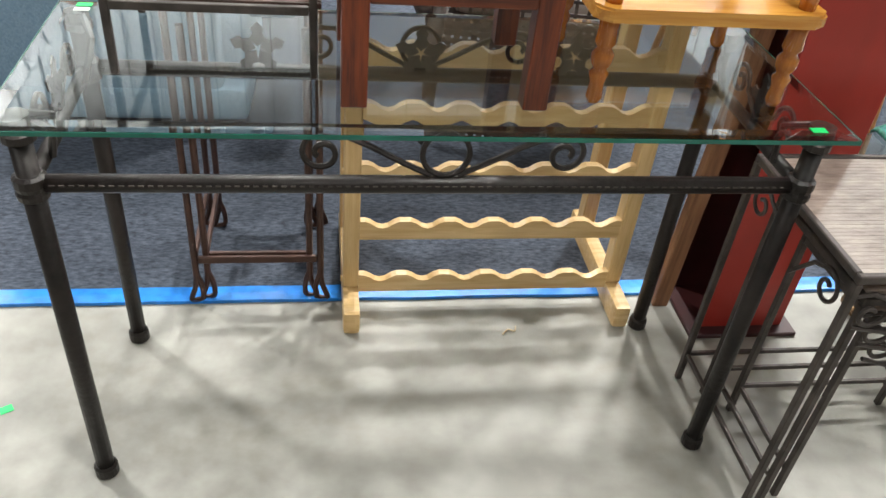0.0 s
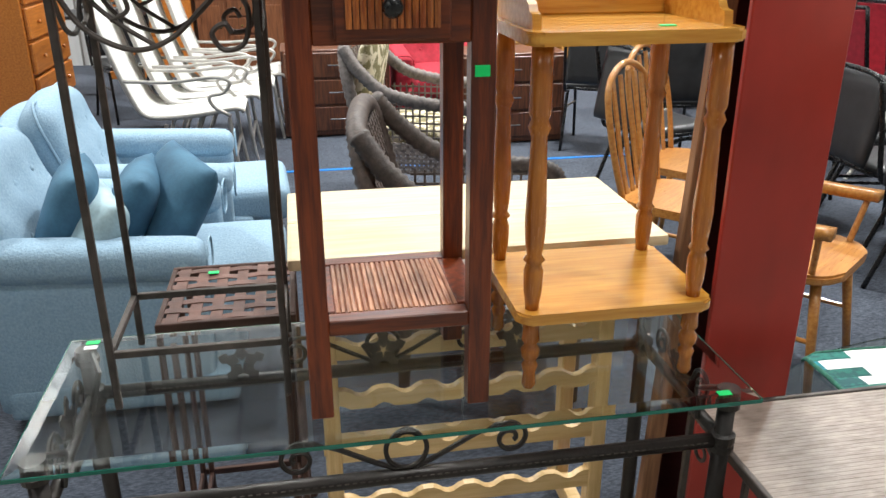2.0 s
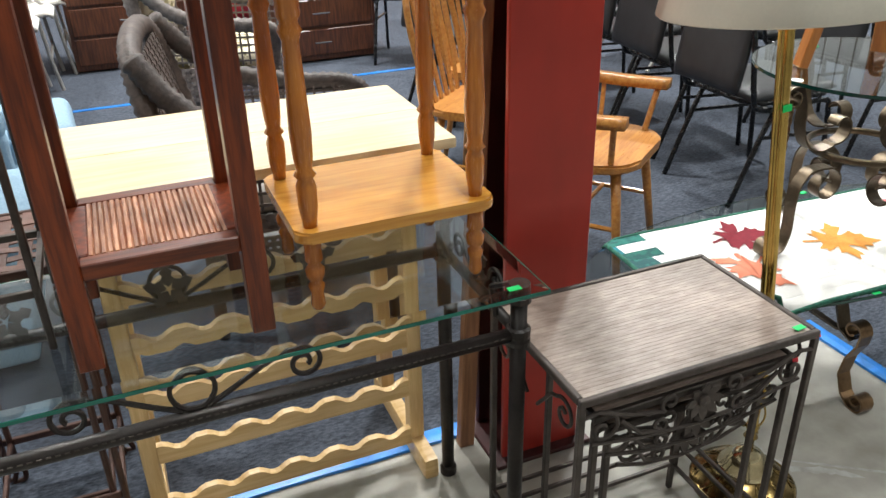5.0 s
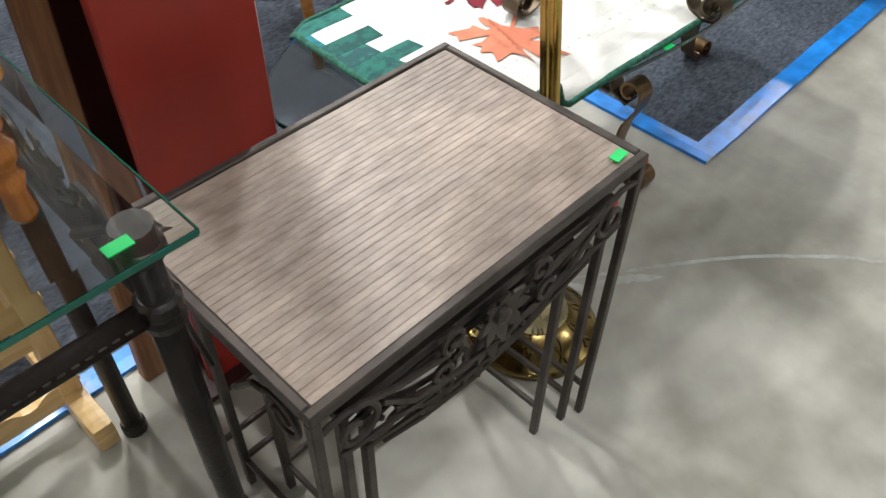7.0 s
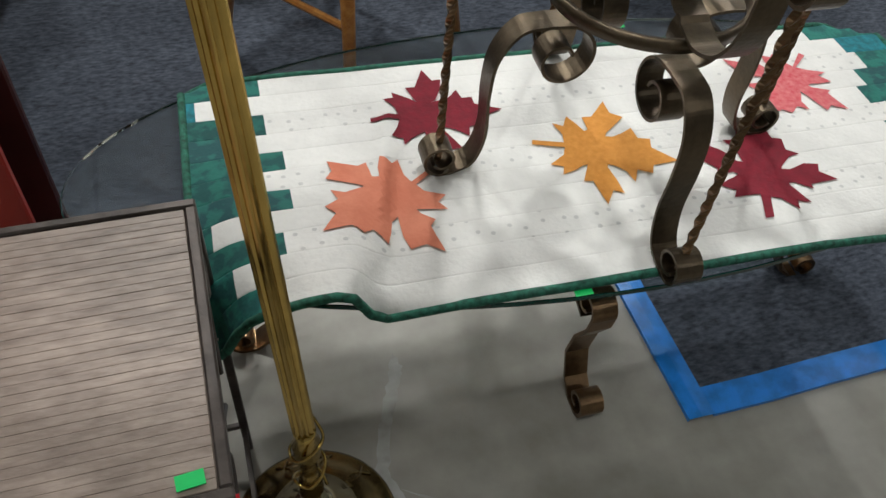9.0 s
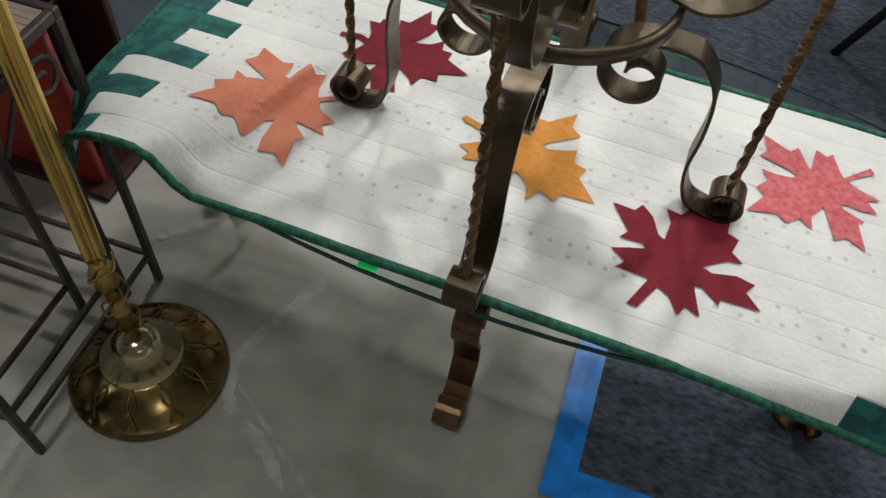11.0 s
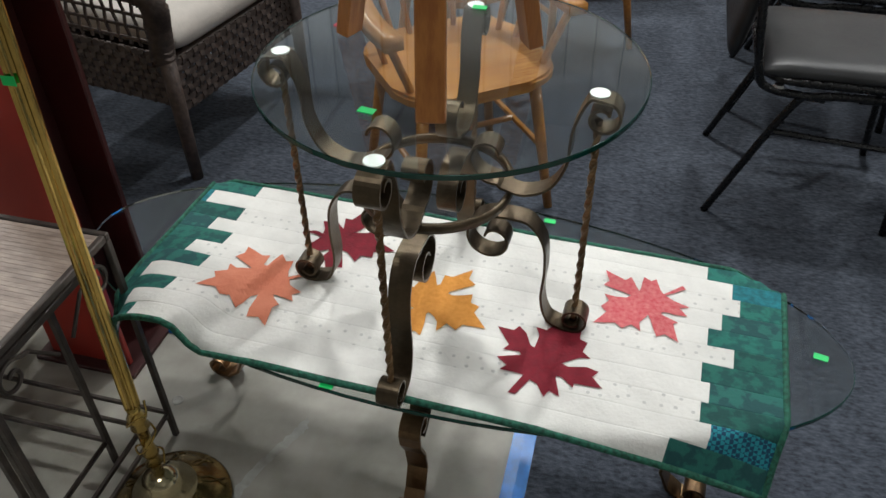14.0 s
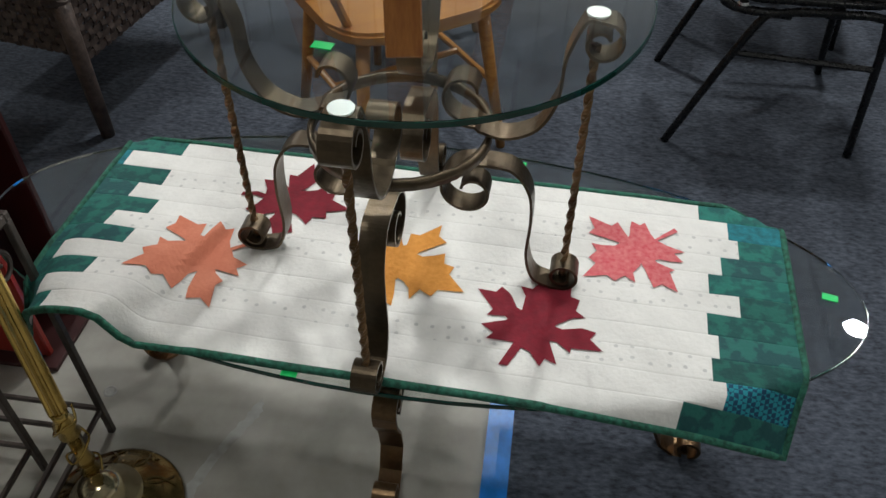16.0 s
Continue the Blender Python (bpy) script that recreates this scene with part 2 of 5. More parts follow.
# ---- mesh helpers ----
def thing(name, label, cat, loc=(0, 0, 0), rz=0.0, group="", kind=""):
    e = new(name)
    e.empty_display_size = 0.1
    e.matrix_basis = pose(*loc, 0, 0, rz)
    return tagged(e, label, cat, group, kind)


def part(name, bm, m, parent=None, label="", smooth=False):
    me = bpy.data.meshes.new(name)
    if smooth:
        for f in bm.faces:
            f.smooth = True
    bmesh.ops.recalc_face_normals(bm, faces=bm.faces)
    bm.to_mesh(me)
    bm.free()
    me.materials.append(m)
    ob = new(name, me)
    if parent:
        ob.parent = parent
    if label:
        ob["label"] = label
    return ob


def box(bm, c, s, bev=0.003, m=None):
    t = Matrix.Translation(c)
    g = bmesh.ops.create_cube(bm, size=1.0, matrix=(m if m else Matrix()) @ t @ Matrix.Diagonal((*s, 1)))
    if bev:
        ed = list({e for v in g["verts"] for e in v.link_edges})
        bmesh.ops.bevel(bm, geom=ed, offset=bev, segments=2 if bev > 0.008 else 1, affect="EDGES", profile=0.7)
    return bm


def B(c, s, bev=0.003, m=None):
    return box(bmesh.new(), c, s, bev, m)


def V3(p):
    return Vector(p)


def tube(bm, pts, r, n=8, r2=None, closed=False, flat=None, wob=0.0):
    """Sweep a round (or flat w x h) section along points."""
    pts = [Vector(p) for p in pts]
    rings = []
    up = None
    N = len(pts)
    for i, p in enumerate(pts):
        if closed:
            d = pts[(i + 1) % N] - pts[i - 1]
        else:
            d = pts[min(i + 1, N - 1)] - pts[max(i - 1, 0)]
        d.normalize()
        if flat:
            side = Vector(flat[2]).normalized()
            nrm = d.cross(side).normalized()
            w, h = flat[0] / 2, flat[1] / 2
            ring = [p + side * w + nrm * h, p - side * w + nrm * h, p - side * w - nrm * h, p + side * w - nrm * h]
        else:
            if up is None:
                up = Vector((0, 0, 1)) if abs(d.z) < 0.9 else Vector((1, 0, 0))
            a = d.cross(up).normalized()
            up = a.cross(d).normalized()
            rr = r if r2 is None else r + (r2 - r) * i / max(1, N - 1)
            rr *= 1 + wob * (i % 2)
            ring = [p + (a * math.cos(k * math.tau / n) + up * math.sin(k * math.tau / n)) * rr for k in range(n)]
        rings.append([bm.verts.new(q) for q in ring])
    K = len(rings[0])
    for i in range(N if closed else N - 1):
        A, C = rings[i], rings[(i + 1) % N]
        for k in range(K):
            bm.faces.new((A[k], A[(k + 1) % K], C[(k + 1) % K], C[k]))
    if not closed:
        bm.faces.new(rings[0][::-1])
        bm.faces.new(rings[-1])
    return bm


def T(pts, r, n=8, **k):
    return tube(bmesh.new(), pts, r, n, **k)


def lathe(prof, n=20, m=None, bm=None):
    bm = bm or bmesh.new()
    m = m or Matrix()
    rings = []
    for r, z in prof:
        rings.append([bm.verts.new(m @ Vector((max(r, 1e-4) * math.cos(k * math.tau / n), max(r, 1e-4) * math.sin(k * math.tau / n), z))) for k in range(n)])
    for A, C in zip(rings, rings[1:]):
        for k in range(n):
            bm.faces.new((A[k], A[(k + 1) % n], C[(k + 1) % n], C[k]))
    bm.faces.new(rings[0][::-1])
    bm.faces.new(rings[-1])
    return bm


def smoothpath(pts, k=6):
    """Catmull-Rom through the points."""
    P = [Vector(p) for p in pts]
    P = [P[0] * 2 - P[1]] + P + [P[-1] * 2 - P[-2]]
    out = []
    for i in range(1, len(P) - 2):
        a, b, c, d = P[i - 1], P[i], P[i + 1], P[i + 2]
        for j in range(k):
            t = j / k
            out.append(0.5 * (2 * b + (c - a) * t + (2 * a - 5 * b + 4 * c - d) * t * t + (3 * b - a - 3 * c + d) * t ** 3))
    out.append(P[-2])
    return out


def spiral(c, r0, r1, a0, a1, n=22):
    """Spiral in the (s, z) plane round c, degrees."""
    n *= 2
    return [(c[0] + (r0 + (r1 - r0) * i / n) * math.cos(radians(a0 + (a1 - a0) * i / n)), c[1] + (r0 + (r1 - r0) * i / n) * math.sin(radians(a0 + (a1 - a0) * i / n))) for i in range(n + 1)]


def plane_xz(pts, y, x0=0.0, sx=1.0, z0=0.0):
    return [(x0 + sx * s, y, z0 + z) for s, z in pts]


def plane_dir(pts, o, d):
    return [(o[0] + d[0] * s, o[1] + d[1] * s, o[2] + z) for s, z in pts]


def outline(pts, thick, bm=None, m=None):
    """Extruded polygon in xy, from z=0 to thick."""
    bm = bm or bmesh.new()
    m = m or Matrix()
    a = [bm.verts.new(m @ Vector((x, y, 0))) for x, y in pts]
    b = [bm.verts.new(m @ Vector((x, y, thick))) for x, y in pts]
    bm.faces.new(a[::-1])
    bm.faces.new(b)
    n = len(pts)
    for i in range(n):
        bm.faces.new((a[i], a[(i + 1) % n], b[(i + 1) % n], b[i]))
    return bm


def rounded(w, d, r, n=5):
    out = []
    for cx, cy, a in ((w / 2 - r, d / 2 - r, 0), (-w / 2 + r, d / 2 - r, 90), (-w / 2 + r, -d / 2 + r, 180), (w / 2 - r, -d / 2 + r, 270)):
        out += [(cx + r * math.cos(radians(a + 90 * k / n)), cy + r * math.sin(radians(a + 90 * k / n))) for k in range(n + 1)]
    return out


def cushion(w, d, h, n=12, puff=1.0, p=4):
    """A soft pad: superellipse-edged box, middle at the origin's top of support."""
    bm = bmesh.new()
    bmesh.ops.create_grid(bm, x_segments=n, y_segments=n, size=0.5)
    top = {v: v.co.copy() for v in bm.verts}
    g = bmesh.ops.duplicate(bm, geom=bm.faces[:] + bm.verts[:] + bm.edges[:])
    low = [v for v in g["geom"] if isinstance(v, bmesh.types.BMVert)]
    def edge(x, y):
        e = max(0.0, (1 - (2 * abs(x)) ** p) * (1 - (2 * abs(y)) ** p))
        return e ** 0.5
    for v in bm.verts:
        v.co.x, v.co.y = math.sin(math.pi * v.co.x) / 2, math.sin(math.pi * v.co.y) / 2
    for v in top:
        x, y = v.co.x, v.co.y
        k = edge(x, y)
        v.co = Vector((x * w, y * d, h * 0.5 + h * 0.5 * k * puff))
    for v in low:
        x, y = v.co.x, v.co.y
        v.co = Vector((x * w, y * d, h * 0.5 - h * 0.5 * edge(x, y)))
    bmesh.ops.remove_doubles(bm, verts=bm.verts[:], dist=0.0008)
    return bm


def sticker(parent, x, y, z, m=None, rz=0.0, tilt=0.0, name="price_sticker", s=(0.024, 0.014)):
    ob = part(name, B((0, 0, 0), (s[0], s[1], 0.0012), 0), m or STICKER, parent, "bright green price sticker" if m is None else "red price sticker")
    ob.matrix_basis = pose(x, y, z, tilt, 0, rz)
    return ob


# ---- the hall ----
X0, X1, Y0, Y1, H = -13.0, 15.5, -13.0, 9.0, 6.2
tagged(part("floor", B((1.25, -2.0, -0.06), (X1 - X0, Y1 - Y0, 0.12), 0), CONCRETE), "sealed grey concrete floor with stains and cracks", "floor", kind="structure")
cbm = bmesh.new()
box(cbm, ((X0 + 2.443) / 2, (0.485 + Y1) / 2, 0.003), (2.443 - X0, Y1 - 0.485, 0.006), 0)
box(cbm, ((2.443 + X1) / 2, (0.07 + Y1) / 2, 0.003), (X1 - 2.443, Y1 - 0.07, 0.006), 0)
tagged(part("carpet", cbm, CARPET), "blue-grey loop carpet laid over concrete", "carpet", kind="structure")
for nm, c, s in (("wall_north", (1.25, Y1 + 0.1, H / 2), (X1 - X0 + 0.4, 0.2, H)), ("wall_south", (1.25, Y0 - 0.1, H / 2), (X1 - X0 + 0.4, 0.2, H)),
                 ("wall_west", (X0 - 0.1, -2, H / 2), (0.2, Y1 - Y0, H)), ("wall_east", (X1 + 0.1, -2, H / 2), (0.2, Y1 - Y0, H))):
    tagged(part(nm, B(c, s, 0), WHITEWALL), "plain white painted wall of the hall", "wall", kind="structure")
ribs = bmesh.new()
for k in range(79):
    box(ribs, (X0 + 0.2 + k * 0.36, Y1 - 0.012, H / 2), (0.016, 0.024, H), 0)
tagged(part("wall_ribs", ribs, GREYTUBE), "grey vertical ribs of the sheet metal wall", "wall ribs", kind="structure")
tagged(part("ceiling", B((1.25, -2, H + 0.1), (X1 - X0 + 0.4, Y1 - Y0 + 0.4, 0.2), 0), CEILING), "pale insulated ceiling of the hall", "ceiling", kind="structure")
seams = bmesh.new()
for k in range(31):
    box(seams, (X0 + 0.4 + k * 0.92, (Y0 + Y1) / 2, H - 0.012), (0.05, Y1 - Y0, 0.024), 0)
tagged(part("ceiling_seams", seams, GREYTUBE), "grey seams between the ceiling insulation strips", "ceiling seams", kind="structure")
for lx, ly in LAMPS:
    cl = thing("ceiling_light", "white high bay ceiling light fixture", "ceiling light", (lx, ly, 5.81), 0, "ceiling lights")
    part("reflector", lathe([(0.265, 0.0), (0.27, 0.004), (0.22, 0.14), (0.11, 0.25), (0.10, 0.25), (0.21, 0.13), (0.26, 0.004)], 28), WHITEWALL, cl, smooth=True)
    part("ballast", lathe([(0.09, 0.24), (0.10, 0.26), (0.10, 0.37), (0.05, 0.39)], 20), GREYTUBE, cl)


def tape(x0, y0, x1, y1, w=0.05):
    d = Vector((x1 - x0, y1 - y0, 0))
    L = d.length
    n = max(2, int(L / 0.12))
    bm = bmesh.new()
    rows = []
    rnd = random.Random(int(x0 * 100 + y0 * 1000))
    for i in range(n + 1):
        j = rnd.uniform(-0.002, 0.002)
        rows.append([bm.verts.new((L * i / n, s * w / 2 + j, z)) for s, z in ((-1, 0.0005), (-1, 0.0085 + rnd.uniform(0, 0.0012)), (0, 0.009 + rnd.uniform(0, 0.002)), (1, 0.0085), (1, 0.0005))])
    for a, b in zip(rows, rows[1:]):
        for k in range(4):
            bm.faces.new((a[k], a[k + 1], b[k + 1], b[k]))
    ob = part("floor_tape", bm, TAPE)
    ob.matrix_basis = pose(x0, y0, 0, 0, 0, math.degrees(math.atan2(d.y, d.x)))
    return tagged(ob, "crinkled blue tape along the carpet edge", "floor tape", "floor tapes", "structure")


tape(-12.9, 0.485, 2.417, 0.485)
tape(2.443, 0.505, 2.443, 0.040)
tape(2.469, 0.066, 15.4, 0.25, 0.055)
tape(-2.5, 4.05, 3.2, 4.05, 0.04)

# filled crack in the concrete
cp = smoothpath([(1.96, 0.30, 0), (1.95, 0.25, 0), (1.91, 0.16, 0), (1.89, 0.07, 0), (1.92, 0.01, 0), (1.99, -0.03, 0), (2.06, -0.09, 0)], 8)
cp2 = smoothpath([(1.91, 0.05, 0), (2.07, -0.06, 0), (2.23, -0.18, 0), (2.37, -0.32, 0), (2.45, -0.41, 0), (2.8, -0.62, 0), (3.4, -0.8, 0)], 9)
for pth, w in ((cp, 0.014), (cp2, 0.006)):
    bm = bmesh.new()
    rnd = random.Random(4)
    prev = None
    for i, p in enumerate(pth):
        d = (pth[min(i + 1, len(pth) - 1)] - pth[max(0, i - 1)]).normalized()
        nn = Vector((-d.y, d.x, 0))
        q = w * min(1, i / 4, (len(pth) - 1 - i) / 4)
        jit = nn * rnd.uniform(-0.12, 0.12) * w
        cur = (bm.verts.new(p + jit + nn * q * rnd.uniform(0.55, 1.0) + Vector((0, 0, 0.0008))), bm.verts.new(p + jit - nn * q * rnd.uniform(0.55, 1.0) + Vector((0, 0, 0.0008))))
        if prev:
            bm.faces.new((prev[0], prev[1], cur[1], cur[0]))
        prev = cur
    tagged(part("floor_crack", bm, GREYCRACK), "pale filler along a crack in the concrete", "floor crack", kind="structure")

fs = part("floor_sticker", B((0, 0, 0.0008), (0.024, 0.018, 0.0012), 0), STICKER)
fs.matrix_basis = pose(-0.218, 0.16, 0, 0, 0, 30)
tagged(fs, "green price sticker fallen on the concrete", "sticker")
sp = part("floor_anchor", lathe([(0.014, 0), (0.014, 0.0012), (0.011, 0.0018), (0.009, 0.001)], 20), GREYCRACK)
sp.location = (1.645, 0.270, 0)
tagged(sp, "round pale plug set in the concrete", "floor plug", kind="structure")
scr = part("wood_scrap", T(smoothpath([(0.80, 0.33, 0.003), (0.815, 0.345, 0.004), (0.83, 0.34, 0.003), (0.835, 0.355, 0.004)], 3), 0.0018, 5), PALE)
tagged(scr, "small pale scrap lying on the concrete", "scrap")

# ---- red steel column ----
col = thing("steel_column", "red painted steel H column standing on the concrete", "column", (1.38, 0.33, 0), 0, kind="structure")
part("front_flange", B((0, 0.008, H / 2), (0.215, 0.016, H), 0.003), REDPAINT, col)
# shade behind the front flange is put into these parts' darker red
part("back_flange", B((0, 0.157, H / 2), (0.215, 0.016, H), 0.003), SHADED_RED, col)
part("web", B((0, 0.0825, H / 2), (0.014, 0.133, H), 0), SHADED_RED, col)
bp_ = part("base_plate", B((0, 0.09, 0.006), (0.27, 0.24, 0.012), 0.002), SHADED_RED, col)
pk = part("plank", B((0, 0, 1.15), (0.04, 0.03, 2.3), 0.003), PLANK)
pk.matrix_basis = pose(1.212, 0.43, 0.001, 0, 2.6, 0)
tagged(pk, "old brown wooden plank standing against the red column", "plank")

# ---- glass console table ----
GX0, GX1, GY0, GY1, GZ = -0.032, 1.165, -0.045, 0.385, 0.737
ct = thing("console_table", "dark iron console table with a clear glass top", "console table")
gb = bmesh.new()
grings = [[gb.verts.new((x, y, z)) for x, y in ((GX0 + i, GY0 + i), (GX1 - i, GY0 + i), (GX1 - i, GY1 - i), (GX0 + i, GY1 - i))] for i, z in ((0.0, GZ - 0.010), (0.0, GZ - 0.003), (0.024, GZ))]
for ra, rb_ in zip(grings, grings[1:]):
    for k in range(4):
        gb.faces.new((ra[k], ra[(k + 1) % 4], rb_[(k + 1) % 4], rb_[k]))
gb.faces.new(grings[0][::-1])
gb.faces.new(grings[-1])
gt = part("glass_top", gb, GLASS, ct, "clear glass top with bevelled green edge")
gt.visible_shadow = False
for nm, c, s in (("edge", ((GX0 + GX1) / 2, GY0 - 0.0012, GZ - 0.0065), (GX1 - GX0, 0.0015, 0.0065)), ("edge", ((GX0 + GX1) / 2, GY1 + 0.0012, GZ - 0.0065), (GX1 - GX0, 0.0015, 0.0065)),
                 ("edge", (GX0 - 0.0012, (GY0 + GY1) / 2, GZ - 0.0065), (0.0015, GY1 - GY0, 0.0065)), ("edge", (GX1 + 0.0012, (GY0 + GY1) / 2, GZ - 0.0065), (0.0015, GY1 - GY0, 0.0065))):
    part(nm, B(c, s, 0), EDGE, gt, "dark green glass edge")
for x in (0, 1.13):
    for y in (0, 0.35):
        leg = part("leg", T([(x, y, 0.022), (x, y, 0.3), (x, y, 0.70)], 0.0155, 14), IRON, ct, smooth=True)
        part("foot_cap", lathe([(0.017, 0), (0.0205, 0.004), (0.0205, 0.024), (0.0175, 0.03)], 16, Matrix.Translation((x, y, 0))), IRON, leg)
        part("collar", lathe([(0.017, 0.604), (0.0215, 0.607), (0.0225, 0.616), (0.0205, 0.621), (0.0225, 0.628), (0.0225, 0.640), (0.017, 0.644)], 16, Matrix.Translation((x, y, 0))), IRON, leg)
        part("head", lathe([(0.017, 0.694), (0.0225, 0.697), (0.0225, 0.708), (0.019, 0.711), (0.019, 0.7265)], 16, Matrix.Translation((x, y, 0))), IRON, leg)
        sx, sy = (1 if x == 0 else -1), (1 if y == 0 else -1)
        part("brace", T([(x + sx * 0.012, y + sy * 0.07, 0.63), (x + sx * 0.03, y + sy * 0.05, 0.70), (x + sx * 0.012, y + sy * 0.012, 0.722)], 0.006, 6), IRON, leg)
for y in (0, 0.35):
    bar = part("rail", T([(0.02, y, 0.628), (1.11, y, 0.628)], 0.0135, 12), IRON, ct, "dark leather-wrapped rail with stitching", True)
    sb = bmesh.new()
    for i in range(84):
        box(sb, (0.03 + i * 0.0128, y - 0.0125 if y == 0 else y - 0.0125, 0.632), (0.007, 0.003, 0.002), 0)
    tagged(part("stitching", sb, GREYIRON, bar), kind="stuff")
for x in (0, 1.13):
    part("side_rail", T([(x, 0.02, 0.628), (x, 0.33, 0.628)], 0.011, 10), IRON, ct, smooth=True)
for y, front in ((0.0, True), (0.35, False)):
    ring = [(0.565 + 0.034 * math.cos(a * math.tau / 24), y, 0.680 + 0.036 * math.sin(a * math.tau / 24)) for a in range(24)]
    part("ring", T(ring, 0.0045, 6, closed=True), IRON, ct)
    for sx in (-1, 1):
        pts = [(0.02, -0.036)] + [(0.06, -0.016), (0.11, 0.012), (0.15, 0.030)] + spiral((0.175, 0.000), 0.032, 0.008, 110, -400, 26)
        part("scroll", T([(0.565 + sx * s, y, 0.68 + z) for s, z in pts], 0.0045, 6), IRON, ct)
    if not front:
        for k in range(3):
            cx = 0.565 + (k - 1) * 0.28
            for j in range(5):
                a = radians(j * 72 + 90)
                m = Matrix.Translation((cx, y - 0.006, 0.672)) @ Matrix.Rotation(radians(90), 4, "X") @ Matrix.Rotation(a, 4, "Z") @ Matrix.Translation((0.024, 0, 0))
                part("iron_leaf", outline([(-0.02, 0), (-0.006, -0.014), (0.004, -0.008), (0.012, -0.012), (0.024, 0), (0.012, 0.012), (0.004, 0.008), (-0.006, 0.014)], 0.003, None, m), IRON, ct)
for x in (0, 1.13):
    for sy in (-1, 1):
        pts = [(0.0, -0.03), (0.05, 0.0)] + spiral((0.085, 0.005), 0.03, 0.007, 150, -330, 22)
        part("side_scroll", T([(x, 0.175 + sy * s, 0.672 + z) for s, z in pts], 0.0045, 6), IRON, ct)
    for j in range(5):
        a = radians(j * 72 + 20)
        m = Matrix.Translation((x, 0.175, 0.678)) @ Matrix.Rotation(radians(90), 4, "Y") @ Matrix.Rotation(a, 4, "Z") @ Matrix.Translation((0.022, 0, 0))
        part("iron_leaf", outline([(-0.02, 0), (-0.006, -0.014), (0.004, -0.008), (0.012, -0.012), (0.024, 0), (0.012, 0.012), (0.004, 0.008), (-0.006, 0.014)], 0.003, None, m), IRON, ct)
sticker(ct, 1.108, -0.022, GZ + 0.001)
sticker(ct, 0.012, 0.362, GZ + 0.001)
sticker(ct, 0.012, 0.342, GZ + 0.001, WHITEDOT)


# ---- things on the console ----
def iron_stand():
    S = thing("plant_stand", "slender grey iron plant stand on the glass console", "plant stand", (0.105, 0.115, GZ))
    W, D, Ht = 0.275, 0.225, 0.682
    for x in (0, W):
        for y in (0, D):
            part("leg", B((x, y, (Ht - 0.02) / 2), (0.0115, 0.0115, Ht - 0.02), 0.002), GREYIRON, S)
    for z, nm in ((0.10, "shelf_rail"),):
        for y in (0, D):
            part(nm, B((W / 2, y, z), (W - 0.012, 0.010, 0.012), 0.001), GREYIRON, S)
        for x in (0, W):
            part(nm, B((x, D / 2, z), (0.010, D - 0.012, 0.012), 0.001), GREYIRON, S)
    part("top_frame", B((W / 2, D / 2, Ht - 0.012), (W + 0.014, D + 0.014, 0.018), 0.003), GREYIRON, S)
    part("top", B((W / 2, D / 2, Ht + 0.0005), (W + 0.004, D + 0.004, 0.008), 0.002), GREYWOOD, S, "grey-brown wood-look top")
    for y in (0, D):
        a = smoothpath([(0.006, 0, -0.02), (0.04, 0, -0.075), (0.10, 0, -0.105), (0.155, 0, -0.09), (0.205, 0, -0.045), (0.235, 0, -0.022), (0.262, 0, -0.05), (0.255, 0, -0.098), (0.225, 0, -0.108), (0.21, 0, -0.085), (0.228, 0, -0.072), (0.238, 0, -0.085)], 5)
        part("scroll", T([(p.x, y, Ht + p.z) for p in a], 0.0042, 6), GREYIRON, S)
        b = smoothpath([(0.13, 0, -0.10), (0.08, 0, -0.065), (0.05, 0, -0.03), (0.085, 0, -0.02), (0.10, 0, -0.05), (0.075, 0, -0.065)], 5)
        part("scroll", T([(p.x, y + 0.004, Ht + p.z) for p in b], 0.0036, 6), GREYIRON, S)
    for x in (0, W):
        a = smoothpath([(0, 0.01, -0.02), (0, 0.06, -0.08), (0, 0.13, -0.09), (0, 0.18, -0.04), (0, 0.205, -0.07), (0, 0.18, -0.085)], 5)
        part("scroll", T([(x, p.y, Ht + p.z) for p in a], 0.004, 6), GREYIRON, S)
    sticker(S, 0.0, -0.009, Ht - 0.008, None, 0, 70, s=(0.026, 0.02))


iron_stand()


